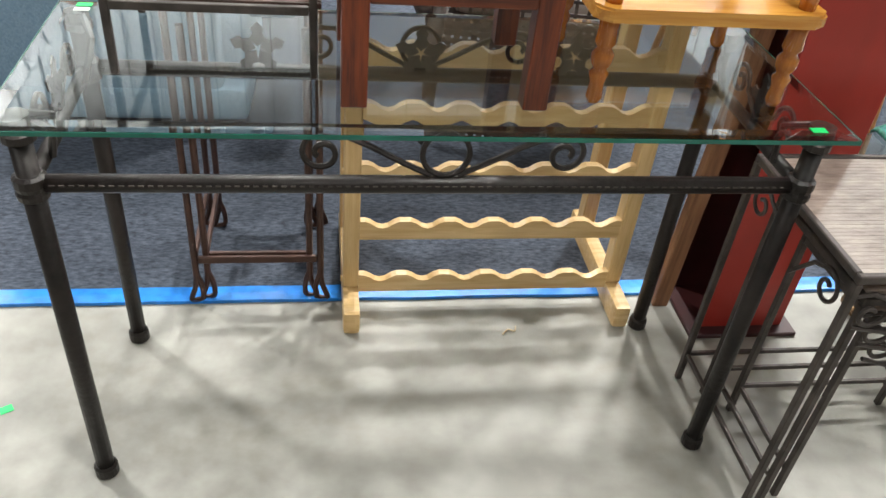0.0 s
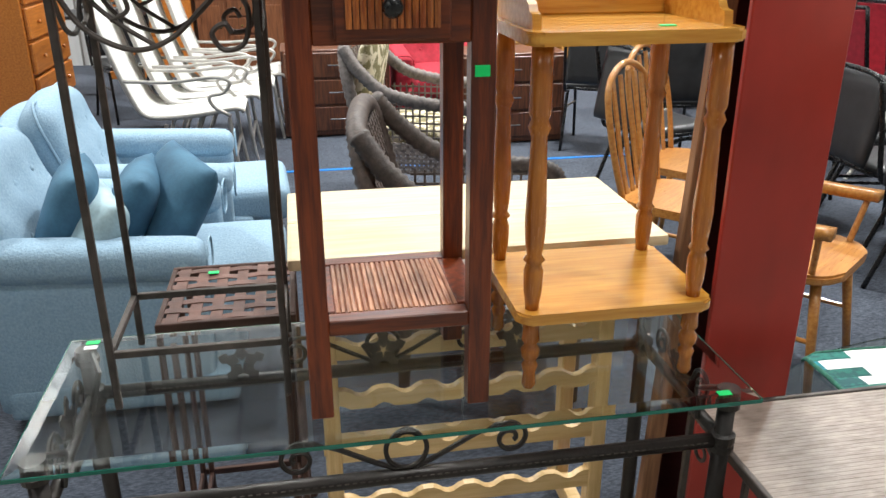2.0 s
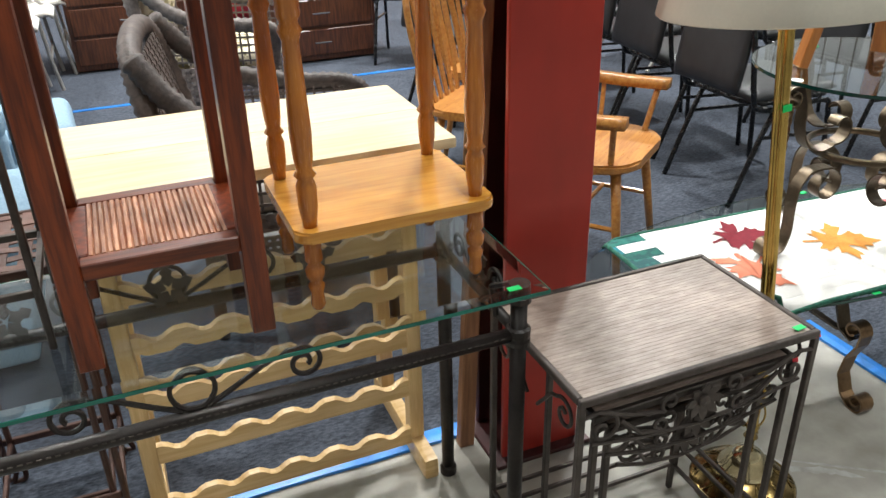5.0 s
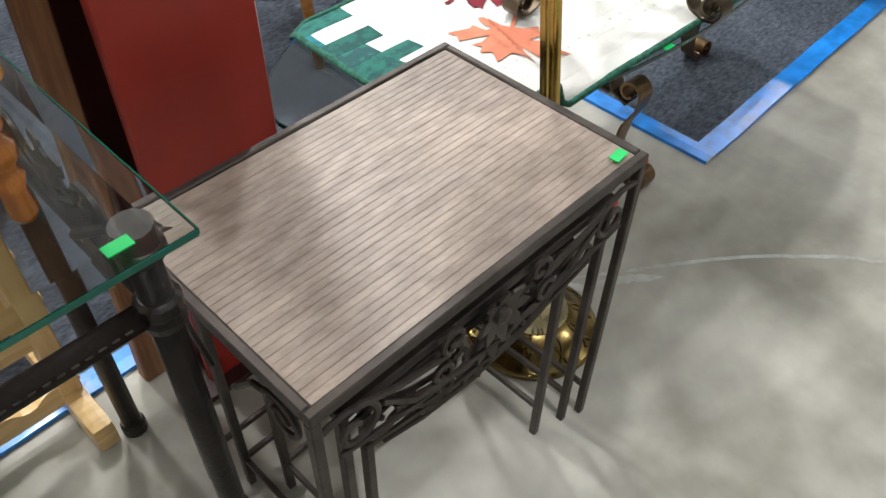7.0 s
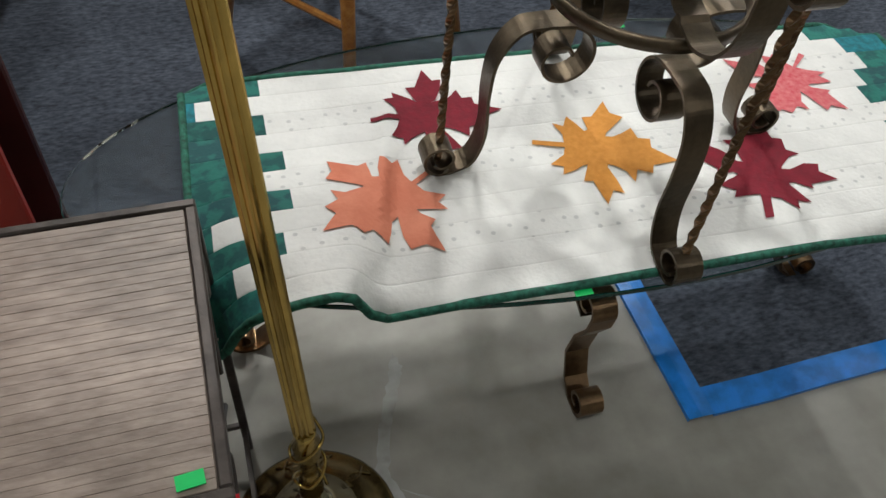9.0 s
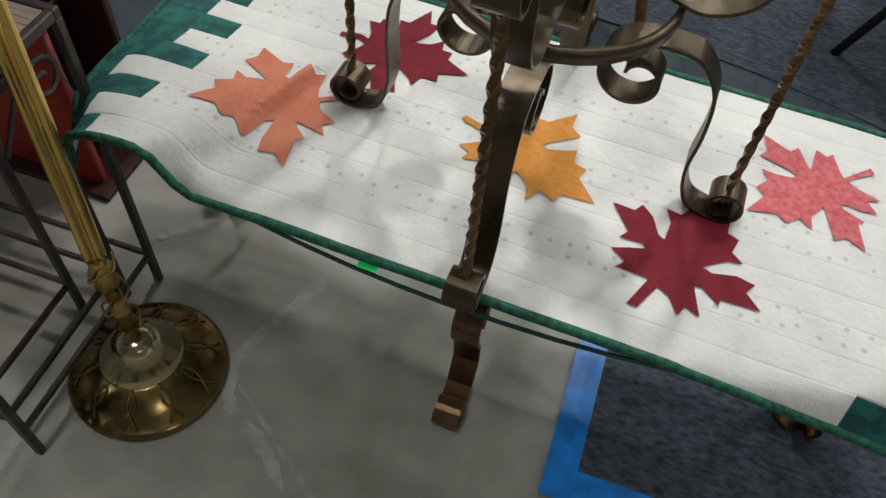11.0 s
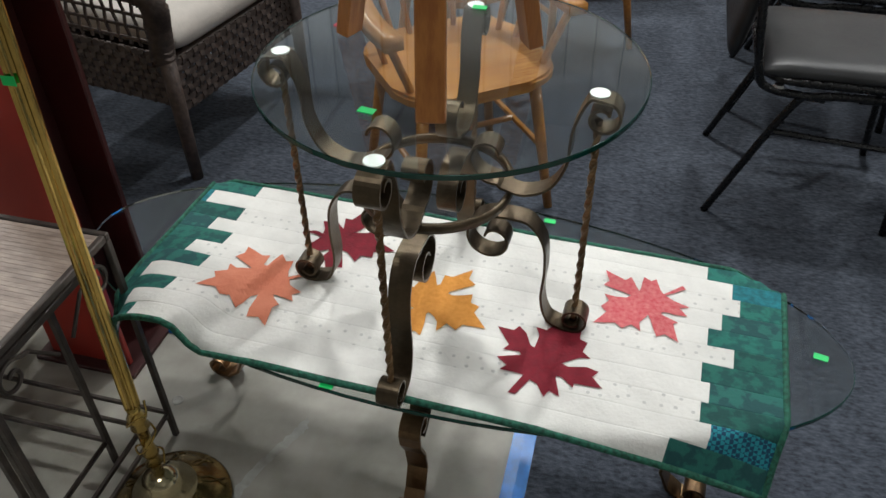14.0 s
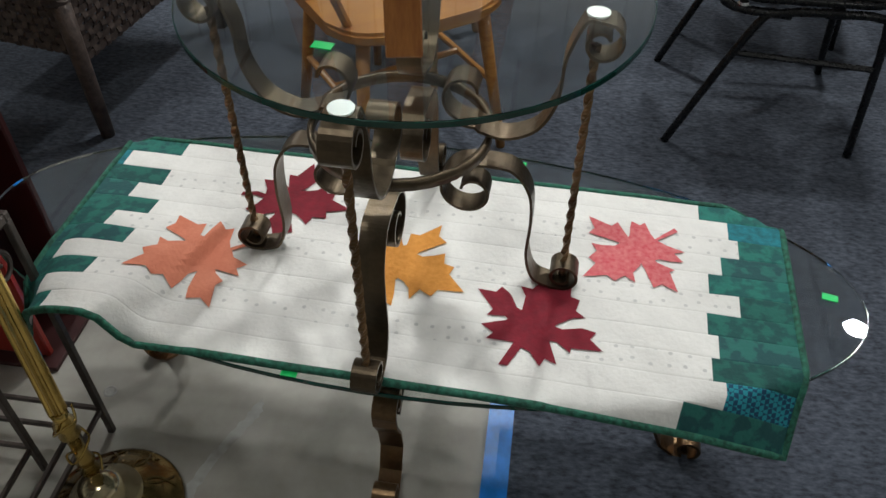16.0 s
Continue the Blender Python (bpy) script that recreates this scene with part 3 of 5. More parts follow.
def cherry_stand():
    S = thing("side_table", "tall dark cherry side table with reed shelf and small drawer", "side table", (0.434, 0.040, GZ))
    W, D = 0.256, 0.225
    TOP = 0.718
    for x in (0, W):
        for y in (0, D):
            lg = part("leg", B((x, y, TOP / 2 - 0.02), (0.036, 0.034, TOP - 0.04), 0.002), CHERRY, S)
    part("apron_front", B((W / 2, -0.008, 0.640), (W - 0.036, 0.016, 0.105), 0.002), CHERRY_X, S)
    part("apron_back", B((W / 2, D, 0.640), (W - 0.036, 0.016, 0.105), 0.002), CHERRY_X, S)
    for x in (0, W):
        part("apron_side", B((x, D / 2, 0.640), (0.016, D - 0.034, 0.105), 0.002), CHERRY, S)
    dr = part("drawer", B((W / 2, -0.021, 0.637), (0.160, 0.012, 0.088), 0.003), CHERRY_X, S, "drawer front with orange reed panel")
    for i in range(13):
        part("reed", T([(W / 2 - 0.060 + i * 0.010, -0.0275, 0.610), (W / 2 - 0.060 + i * 0.010, -0.0275, 0.664)], 0.0047, 6), REED_O, dr)
    part("knob", lathe([(0.004, 0), (0.005, 0.010), (0.0125, 0.014), (0.0145, 0.020), (0.011, 0.026), (0.003, 0.028)], 16, Matrix.Translation((W / 2 - 0.003, -0.030, 0.639)) @ Matrix.Rotation(radians(90), 4, "X")), BLACKTUBE, dr, "round black knob", True)
    # bevelled tray top
    m = Matrix.Translation((W / 2, D / 2, 0))
    tb = bmesh.new()
    sizes = [(W + 0.030, D + 0.03, TOP - 0.045), (W + 0.060, D + 0.06, TOP - 0.012), (W + 0.090, D + 0.090, TOP + 0.001), (W + 0.090, D + 0.090, TOP + 0.008), (W + 0.080, D + 0.080, TOP + 0.012), (W + 0.040, D + 0.04, TOP + 0.001)]
    rings = [[tb.verts.new(m @ Vector((sx * w / 2, sy * d / 2, z))) for sx, sy in ((1, 1), (-1, 1), (-1, -1), (1, -1))] for w, d, z in sizes]
    for a, b in zip(rings, rings[1:]):
        for k in range(4):
            tb.faces.new((a[k], a[(k + 1) % 4], b[(k + 1) % 4], b[k]))
    tb.faces.new(rings[0][::-1])
    tb.faces.new(rings[-1])
    part("tray_rim", tb, CHERRY_X, S)
    tp = part("tray_panel", B((W / 2, D / 2, TOP + 0.002), (W + 0.036, D + 0.036, 0.002), 0), TRAYTOP, S, "reddish ribbed tray panel")
    for i in range(20):
        part("reed", T([(W / 2 - (W + 0.03) / 2, D / 2 - 0.12 + i * 0.0127, TOP + 0.003), (W / 2 + (W + 0.03) / 2, D / 2 - 0.12 + i * 0.0127, TOP + 0.003)], 0.005, 5), TRAYTOP, tp)
    # shelf
    zs = 0.160
    for y in (-0.002, D + 0.002):
        part("shelf_rail", B((W / 2, y, zs), (W - 0.036, 0.030, 0.026), 0.002), CHERRY_X, S)
    for x in (0.008, W - 0.008):
        part("shelf_rail", B((x, D / 2, zs), (0.046, D - 0.036, 0.026), 0.002), CHERRY, S)
    sh = part("shelf_panel", B((W / 2, D / 2, zs), (W - 0.06, D - 0.03, 0.012), 0), CHERRY_X, S)
    for i in range(22):
        x = W / 2 - 0.094 + i * 0.0090
        part("reed", T([(x, 0.014, zs + 0.009), (x + random.uniform(-0.001, 0.001), D - 0.014, zs + 0.009)], 0.0048, 6), REED, sh)
    sticker(S, W - 0.002, -0.018, 0.548, None, 0, 90, s=(0.022, 0.016))


cherry_stand()


def turned(h, r=0.0145):
    return [(r * 0.75, 0), (r * 0.8, h * 0.03), (r, h * 0.08), (r * 1.05, h * 0.16), (r * 0.78, h * 0.19), (r * 1.15, h * 0.205), (r * 0.8, h * 0.225), (r * 0.98, h * 0.27), (r * 1.12, h * 0.36), (r * 0.98, h * 0.5), (r * 0.82, h * 0.68), (r * 1.2, h * 0.715), (r * 0.85, h * 0.74), (r * 1.15, h * 0.765), (r * 1.1, h * 0.9), (r * 1.05, h)]


def honey_stand():
    S = thing("shelf_stand", "two-tier honey pine stand with turned posts and gallery rail", "shelf stand", (0.93, 0.17, GZ))
    W, D = 0.342, 0.275
    zl, zt = 0.150, 0.597
    def shelf(z, nm):
        bm = outline(rounded(W, D, 0.022), 0.02)
        bmesh.ops.bevel(bm, geom=[e for e in bm.edges if abs(e.verts[0].co.z - e.verts[1].co.z) < 1e-6], offset=0.0035, segments=2, affect="EDGES")
        bm.transform(Matrix.Translation((0, 0, z - 0.02)))
        part(nm, bm, HONEY, S, "glossy honey pine shelf")
    shelf(zl, "shelf")
    shelf(zt, "top")
    for sx in (-1, 1):
        for sy in (-1, 1):
            m = Matrix.Translation((sx * (W / 2 - 0.028), sy * (D / 2 - 0.028), zl))
            part("post", lathe(turned(zt - 0.02 - zl, 0.0155), 16, m), HONEY_Z, S, smooth=True)
            m = Matrix.Translation((sx * (W / 2 - 0.028), sy * (D / 2 - 0.028), 0))
            part("foot", lathe([(0.009, 0), (0.0125, 0.008), (0.0105, 0.030), (0.0145, 0.045), (0.0095, 0.052), (0.0155, 0.062), (0.0165, 0.075), (0.010, 0.084), (0.0155, 0.092), (0.0135, 0.112), (0.0155, 0.130)], 16, m), HONEY_Z, S, smooth=True)
    part("gallery_back", B((0, D / 2 - 0.02, zt + 0.024), (W - 0.04, 0.014, 0.048), 0.003), HONEY, S)
    for sx in (-1, 1):
        pts = [(D / 2 - 0.028, 0), (D / 2 - 0.028, 0.048), (-0.02, 0.048), (-0.055, 0.044), (-0.075, 0.034), (-0.083, 0.024), (-0.098, 0.022), (-0.102, 0.0)]
        m = Matrix.Translation((sx * (W / 2 - 0.02) - 0.007, 0, zt)) @ Matrix(((0, 0, 1, 0), (1, 0, 0, 0), (0, 1, 0, 0), (0, 0, 0, 1)))
        part("gallery_side", outline(pts, 0.014, None, m), HONEY, S)
    sticker(S, 0.06, -0.085, zt + 0.001)


honey_stand()


# ---- wine rack ----
def wine_rack():
    S = thing("wine_rack", "pale pine wine rack with scalloped rails and plank top", "wine rack", (0.77, 0.345, 0))
    for x in (-0.315, 0.315):
        ft = B((x, 0.205, 0.030), (0.038, 0.41, 0.06), 0.012)
        part("foot", ft, PINE, S)
        for y in (0.115, 0.345):
            part("upright", B((x, y, 0.46), (0.036, 0.042, 0.80), 0.003), PINE_Z, S)
        part("cross_rail", B((x, 0.23, 0.82), (0.034, 0.19, 0.05), 0.003), PINE, S)
    for lvl, z in enumerate((0.045, 0.195, 0.34, 0.475, 0.60)):
        for y in (0.105,):
            n = 48
            L = 0.594
            ups = []
            for i in range(n + 1):
                ph = (i / n * 6) % 1.0
                dip = max(0.0, 1 - ((ph - 0.5) / 0.30) ** 2) * 0.018 if abs(ph - 0.5) < 0.30 else 0.0
                ups.append((-L / 2 + L * i / n, 0.048 - dip))
            low = []
            if lvl == 3:
                for i in range(n, -1, -1):
                    ph = (i / n * 6 + 0.5) % 1.0
                    dip = max(0.0, 1 - ((ph - 0.5) / 0.2) ** 2) * 0.012 if abs(ph - 0.5) < 0.2 else 0.0
                    low.append((-L / 2 + L * i / n, dip))
            else:
                low = [(L / 2, 0), (-L / 2, 0)]
            m = Matrix.Translation((0, y + 0.009, z)) @ Matrix.Rotation(radians(90), 4, "X")
            part("scalloped_rail", outline(ups + low, 0.018, None, m), PINE, S)
    for dy, nm in ((0.105, "top_plank"), (0.325, "top_plank")):
        bm = B((0.006, dy + (0.004 if dy < 0.2 else 0), 0.873), (0.778, 0.216, 0.024), 0.009)
        part(nm, bm, PALE, S, "bare pale pine top plank")
    for x in (-0.335, 0.335):
        for z in (0.07, 0.36):
            part("peg", lathe([(0.007, -0.002), (0.007, 0.002)], 10, Matrix.Translation((x * 1.0, 0.115, z)) @ Matrix.Rotation(radians(90), 4, "Y")), PINE, S)


wine_rack()


# ---- woven-top nesting table behind the console ----
def weave_table():
    S = thing("nesting_table", "dark brown nesting table with woven strap top and scroll feet", "nesting table", (0.25, 0.615, 0))
    W, D, Z = 0.275, 0.30, 0.716
    for y in (-D / 2, D / 2):
        part("top_frame", B((0, y, Z - 0.012), (W + 0.012, 0.012, 0.024), 0.002), BROWNIRON, S)
    for x in (-W / 2, W / 2):
        part("top_frame", B((x, 0, Z - 0.012), (0.012, D - 0.012, 0.024), 0.002), BROWNIRON, S)
    for i in range(6):
        x = -W / 2 + 0.025 + i * 0.045
        pts = [(x, -D / 2 + D * k / 28, Z - 0.004 + 0.0015 * math.sin(math.pi * (k / 28 * 7 + i))) for k in range(29)]
        part("strap", tube(bmesh.new(), pts, 0, flat=(0.025, 0.0025, (1, 0, 0))), WEAVE, S)
    for j in range(7):
        y = -D / 2 + 0.022 + j * 0.0427
        pts = [(-W / 2 + W * k / 24, y, Z - 0.004 - 0.0015 * math.sin(math.pi * ((k / 24) * 6 + j))) for k in range(25)]
        part("strap", tube(bmesh.new(), pts, 0, flat=(0.023, 0.0025, (0, 1, 0))), WEAVE, S)
    for k, (ins, zt) in enumerate(((0.0, Z - 0.02), (0.024, Z - 0.06))):
        for sx in (-1, 1):
            for sy in (-1, 1):
                x, y = sx * (W / 2 - ins), sy * (D / 2 - ins * 0.4)
                part("leg", T([(x, y, 0.075), (x, y, zt)], 0.0075, 8), BROWNIRON, S)
                a = smoothpath([(x, y, 0.09), (x + sx * 0.004, y + sy * 0.0, 0.05), (x + sx * 0.016, y, 0.012), (x + sx * 0.006, y, 0.007), (x - sx * 0.010, y, 0.016), (x - sx * 0.010, y, 0.05), (x, y, 0.085)], 4)
                part("scroll_foot", T(a, 0.0065, 6), BROWNIRON, S)
        for sy in (-1, 1):
            part("stretcher", B((0, sy * (D / 2 - ins * 0.4), 0.125 + 0.005 * k), (W - 2 * ins - 0.014, 0.010, 0.018), 0.002), BROWNIRON, S)
        for sx in (-1, 1):
            part("stretcher", B((sx * (W / 2 - ins), 0, 0.125), (0.010, D - 0.03, 0.016), 0.002), BROWNIRON, S)
    sticker(S, -0.045, 0.10, Z + 0.003)


weave_table()


# ---- grey nesting tables ----
def grey_table(x0, x1, y0, y1, Z, label, stickers):
    cx, cy = (x0 + x1) / 2, (y0 + y1) / 2
    S = thing("nesting_table", label, "nesting table", (cx, cy, 0), 0, "grey nesting tables")
    W, D = x1 - x0, y1 - y0
    a = 0.0125
    for sx in (-1, 1):
        for sy in (-1, 1):
            part("leg", B((sx * (W / 2 - a / 2), sy * (D / 2 - a / 2), (Z - 0.016) / 2), (a, a, Z - 0.016), 0.0015), GREYIRON, S)
    for sy in (-1, 1):
        part("top_frame", B((0, sy * (D / 2 - 0.006), Z - 0.008), (W, 0.012, 0.016), 0.002), GREYIRON, S)
    for sx in (-1, 1):
        part("top_frame", B((sx * (W / 2 - 0.006), 0, Z - 0.008), (0.012, D - 0.024, 0.016), 0.002), GREYIRON, S)
    tp = part("top", B((0, 0, Z - 0.010), (W - 0.025, D - 0.025, 0.008), 0), GREYWOOD, S, "grey-brown ridged wood-grain top")
    n = int((D - 0.03) / 0.0098)
    rnd = random.Random(7)
    w = (D - 0.0265) / n
    for i in range(n):
        y = -D / 2 + 0.013 + (i + 0.5) * w
        part("ridge", B((0, y, Z - 0.0055), (W - 0.026, w - 0.0001, 0.006 + rnd.uniform(-0.0004, 0.0003)), 0.0005), GREYWOOD, tp)
    part("back_stretcher", B((0, D / 2 - a / 2, 0.075), (W - 2 * a, 0.008, 0.010), 0.001), GREYIRON, S)
    for sx in (-1, 1):
        part("side_stretcher", B((sx * (W / 2 - a / 2), 0, 0.075), (0.008, D - 2 * a, 0.010), 0.001), GREYIRON, S)
    return S, W, D


gs, gw, gd = grey_table(1.165, 1.696, -0.163, 0.188, 0.575, "largest grey nesting table with scrolled iron apron", True)
sticker(gs, 0.232, -0.152, 0.5775, None, 5)
sticker(gs, 0.262, -0.172, 0.564, REDSTICK, 0, 60, s=(0.013, 0.010))


def apron(S, W, y, Z, side=None):
    r = 0.0042
    def P(pts):
        return [(p[0], y, Z + p[1]) if side is None else (side, p[0], Z + p[1]) for p in pts]
    for sx in (-1, 1):
        h = W / 2 - 0.012
        a = [(sx * h, -0.022)] + [(sx * (h - 0.03), -0.018), (sx * h * 0.62, -0.045), (sx * h * 0.33, -0.062)] + [(sx * s, z) for s, z in spiral((h * 0.28, -0.045), 0.020, 0.005, -60, 330, 18)]
        part("scroll", T(P(a), r, 6), GREYIRON, S)
        b = [(sx * s, z) for s, z in spiral((h - 0.040, -0.058), 0.006, 0.036, 500, 90, 26)]
        part("scroll", T(P(b), r, 6), GREYIRON, S)
        c = [(sx * h * 0.70, -0.05), (sx * h * 0.52, -0.095), (sx * h * 0.3, -0.105)] + [(sx * s, z) for s, z in spiral((h * 0.36, -0.09), 0.018, 0.005, -110, -480, 18)]
        part("scroll", T(P(c), r, 6), GREYIRON, S)
    if side is None:
        part("lower_bar", T(P([(-W / 2 + 0.03, -0.085), (-W / 4, -0.105), (0, -0.115), (W / 4, -0.105), (W / 2 - 0.03, -0.085)]), 0.004, 6), GREYIRON, S)
        fl = part("flower", lathe([(0.002, 0), (0.012, 0.002), (0.012, 0.010), (0.004, 0.014)], 12, Matrix.Translation((0, y, Z - 0.06)) @ Matrix.Rotation(radians(90), 4, "X")), GREYIRON, S, "cast iron flower")
        for j in range(8):
            m = Matrix.Translation((0, y - 0.003, Z - 0.06)) @ Matrix.Rotation(radians(90), 4, "X") @ Matrix.Rotation(radians(j * 45), 4, "Z") @ Matrix.Translation((0.024, 0, 0)) @ Matrix.Rotation(radians(-14), 4, "Y")
            part("petal", outline([(-0.018, 0), (-0.004, -0.010), (0.008, -0.009), (0.020, 0), (0.008, 0.009), (-0.004, 0.010)], 0.004, None, m), GREYIRON, fl)


apron(gs, gw, -gd / 2 + 0.004, 0.556)
for sx in (-1, 1):
    for k in (-1, 1):
        part("side_scroll", T([(sx * (gw / 2 - 0.006), k * (0.02 + s), 0.50 + z) for s, z in [(0.0, -0.04), (0.05, 0.02)] + spiral((0.095, 0.005), 0.034, 0.007, 140, -320, 22)], 0.004, 6), GREYIRON, gs)
g2, w2, d2 = grey_table(1.205, 1.662, -0.150, 0.140, 0.520, "middle grey nesting table tucked under the larger one", True)
sticker(g2, 0.224, -0.146, 0.510, REDSTICK, 0, 70, s=(0.013, 0.010))
apron(g2, w2, -d2 / 2 + 0.004, 0.506)
g3, w3, d3 = grey_table(1.245, 1.608, -0.135, 0.09, 0.470, "smallest grey nesting table tucked under the others", True)
sticker(g3, 0.178, -0.114, 0.460, REDSTICK, 0, 70, s=(0.013, 0.010))
apron(g3, w3, -d3 / 2 + 0.004, 0.456)


# ---- brass floor lamp ----
def floor_lamp():
    S = thing("floor_lamp", "brass floor lamp with fluted pole and cream shade", "floor lamp", (1.770, 0.020, 0))
    lean = Matrix.Translation((0, 0, 0.3)) @ Matrix.Rotation(radians(-2.6), 4, "Y") @ Matrix.Rotation(radians(-5.0), 4, "X") @ Matrix.Translation((0, 0, -0.3))
    base = part("base", lathe([(0.118, 0.0), (0.125, 0.004), (0.125, 0.012), (0.119, 0.017), (0.112, 0.018), (0.092, 0.040), (0.066, 0.056), (0.060, 0.058)], 40), DULLBRASS, S, "aged brass base with embossed petals", True)
    for k in range(10):
        a = k * math.tau / 10
        rib = smoothpath([(0.064, 0, 0.0565), (0.084, 0.006, 0.046), (0.100, 0.0, 0.033), (0.113, -0.010, 0.019)], 4)
        rib2 = [Vector((q.x, -q.y, q.z)) for q in rib]
        for pth in (rib, rib2):
            part("embossed_rib", T([Matrix.Rotation(a, 3, "Z") @ q for q in pth], 0.0022, 6), DULLBRASS, base, smooth=True)
    part("dome", lathe([(0.064, 0.056), (0.064, 0.061), (0.056, 0.066), (0.058, 0.070), (0.047, 0.080), (0.049, 0.083), (0.036, 0.094), (0.037, 0.098), (0.020, 0.108), (0.012, 0.112)], 32), SILVERBRASS, S, "shiny stepped brass dome", True)
    part("stem", lathe([(0.012, 0.108), (0.010, 0.14), (0.017, 0.15), (0.010, 0.165), (0.016, 0.178), (0.011, 0.20), (0.0115, 0.25), (0.018, 0.258), (0.0125, 0.272), (0.019, 0.284), (0.0115, 0.300), (0.0145, 0.318)], 18), BRASS, S, "gold-toned turned stem", True)
    cord = smoothpath([(0.022 * math.cos(k * 0.9), 0.022 * math.sin(k * 0.9), 0.15 + 0.011 * k + 0.008 * math.sin(k * 2.1)) for k in range(16)], 4)
    part("cord", T(cord, 0.0022, 6), BRASS, S, "wound gold lamp cord", True)
    bm = bmesh.new()
    n = 36
    rings = []
    for z in (0.315, 0.8, 1.30):
        rings.append([bm.verts.new(((0.0135 + 0.0012 * (k % 3 - 1)) * math.cos(k * math.tau / n), (0.0135 + 0.0012 * (k % 3 - 1)) * math.sin(k * math.tau / n), z)) for k in range(n)])
    for a, b in zip(rings, rings[1:]):
        for k in range(n):
            bm.faces.new((a[k], a[(k + 1) % n], b[(k + 1) % n], b[k]))
    bm.transform(lean)
    part("pole", bm, BRASS, S, "fluted polished brass pole")
    sh = bmesh.new()
    n = 48
    prof = [(0.238, 1.135), (0.241, 1.138), (0.175, 1.39), (0.130, 1.42), (0.128, 1.418), (0.172, 1.387), (0.236, 1.138)]
    rings = [[sh.verts.new((r * math.cos(k * math.tau / n), r * math.sin(k * math.tau / n), z)) for k in range(n)] for r, z in prof]
    for a, b in zip(rings, rings[1:] + rings[:1]):
        for k in range(n):
            sh.faces.new((a[k], a[(k + 1) % n], b[(k + 1) % n], b[k]))
    sh.transform(lean)
    part("shade", sh, SHADE, S, "cream fabric lampshade", True)
    for k in range(3):
        a = k * math.tau / 3
        part("spider", T([lean @ Vector((0, 0, 1.40)), lean @ Vector((0.129 * math.cos(a), 0.129 * math.sin(a), 1.415))], 0.002, 6), BRASS, S)
    part("harp", T([lean @ Vector((0, 0, 1.28)), lean @ Vector((0, 0, 1.44))], 0.006, 8), BRASS, S)
    st = sticker(S, 0.0, 0.0, 0.0, None, 0, 0, s=(0.022, 0.014))
    st.matrix_basis = lean @ pose(0.0, -0.0165, 0.945, 90, 0, 0)


floor_lamp()
# ---- oval coffee table with quilt ----
OC, OA, OB, OROT, OZ = Vector((2.255, 0.343, 0)), 0.737, 0.290, -2.3, 0.425


def coffee_table():
    S = thing("coffee_table", "oval glass coffee table on scrolled bronze legs", "coffee table", OC, OROT)
    n = 72
    pts = [(OA * math.cos(k * math.tau / n), OB * math.sin(k * math.tau / n)) for k in range(n)]
    g = part("glass_top", outline(pts, 0.010, None, Matrix.Translation((0, 0, OZ - 0.010))), GLASS, S, "clear oval glass top")
    g.visible_shadow = False
    ring = [(OA * 1.001 * math.cos(k * math.tau / n), OB * 1.002 * math.sin(k * math.tau / n), OZ - 0.005) for k in range(n)]
    part("edge", tube(bmesh.new(), ring, 0, closed=True, flat=(0.007, 0.0012, (0, 0, 1))), EDGE_DARK, g, "dark green glass edge")
    for ang, rad in ((-88.5, 0.225), (87, 0.225), (178, 0.54), (-2, 0.54)):
        a = radians(ang)
        d = (math.cos(a), math.sin(a))
        side = (-d[1], d[0], 0)
        o = (d[0] * (rad - 0.10), d[1] * (rad - 0.10), 0)
        prof = [(s, z) for s, z in spiral((0.105, 0.030), 0.008, 0.0285, 300, -90, 18)]
        prof = prof[:-1] + [(0.085, 0.004), (0.055, 0.03), (0.035, 0.08), (0.045, 0.14), (0.07, 0.19)] + spiral((0.045, 0.225), 0.030, 0.009, -20, 330, 18)
        lg = part("leg", tube(bmesh.new(), plane_dir(prof, o, d), 0, flat=(0.042, 0.006, side)), COPPER, S, "scrolled flat-bar bronze leg")
        prof = spiral((0.055, 0.375), 0.010, 0.034, 200, -150, 18) + [(0.0, 0.33), (-0.02, 0.27), (0.005, 0.21), (0.045, 0.195)]
        part("upper_scroll", tube(bmesh.new(), plane_dir(prof, o, d), 0, flat=(0.042, 0.006, side)), BRONZE, lg)
        part("pad", lathe([(0.012, OZ - 0.016), (0.012, OZ - 0.0102)], 14, Matrix.Translation((o[0] + d[0] * 0.06, o[1] + d[1] * 0.06, 0))), WHITEDOT, S)
    part("cross_bar", B((0, 0, 0.20), (0.86, 0.022, 0.008), 0.001), BRONZE, S)
    for sy in (-1, 1):
        part("cross_bar", B((0, sy * 0.066, 0.20), (0.022, 0.108, 0.008), 0.001), BRONZE, S)
    sticker(S, -0.105, -0.2805, OZ + 0.0012, None, 0)
    sticker(S, 0.684, 0.018, OZ + 0.0012, None, -10)
    sticker(S, 0.165, 0.262, OZ + 0.0012, None, 0)


coffee_table()

QC, QU, QV = Vector((2.278, 0.306, 0)), 0.600, 0.238
qa = Vector((math.cos(radians(-2.3)), math.sin(radians(-2.3)), 0))
qb = Vector((-qa.y, qa.x, 0))


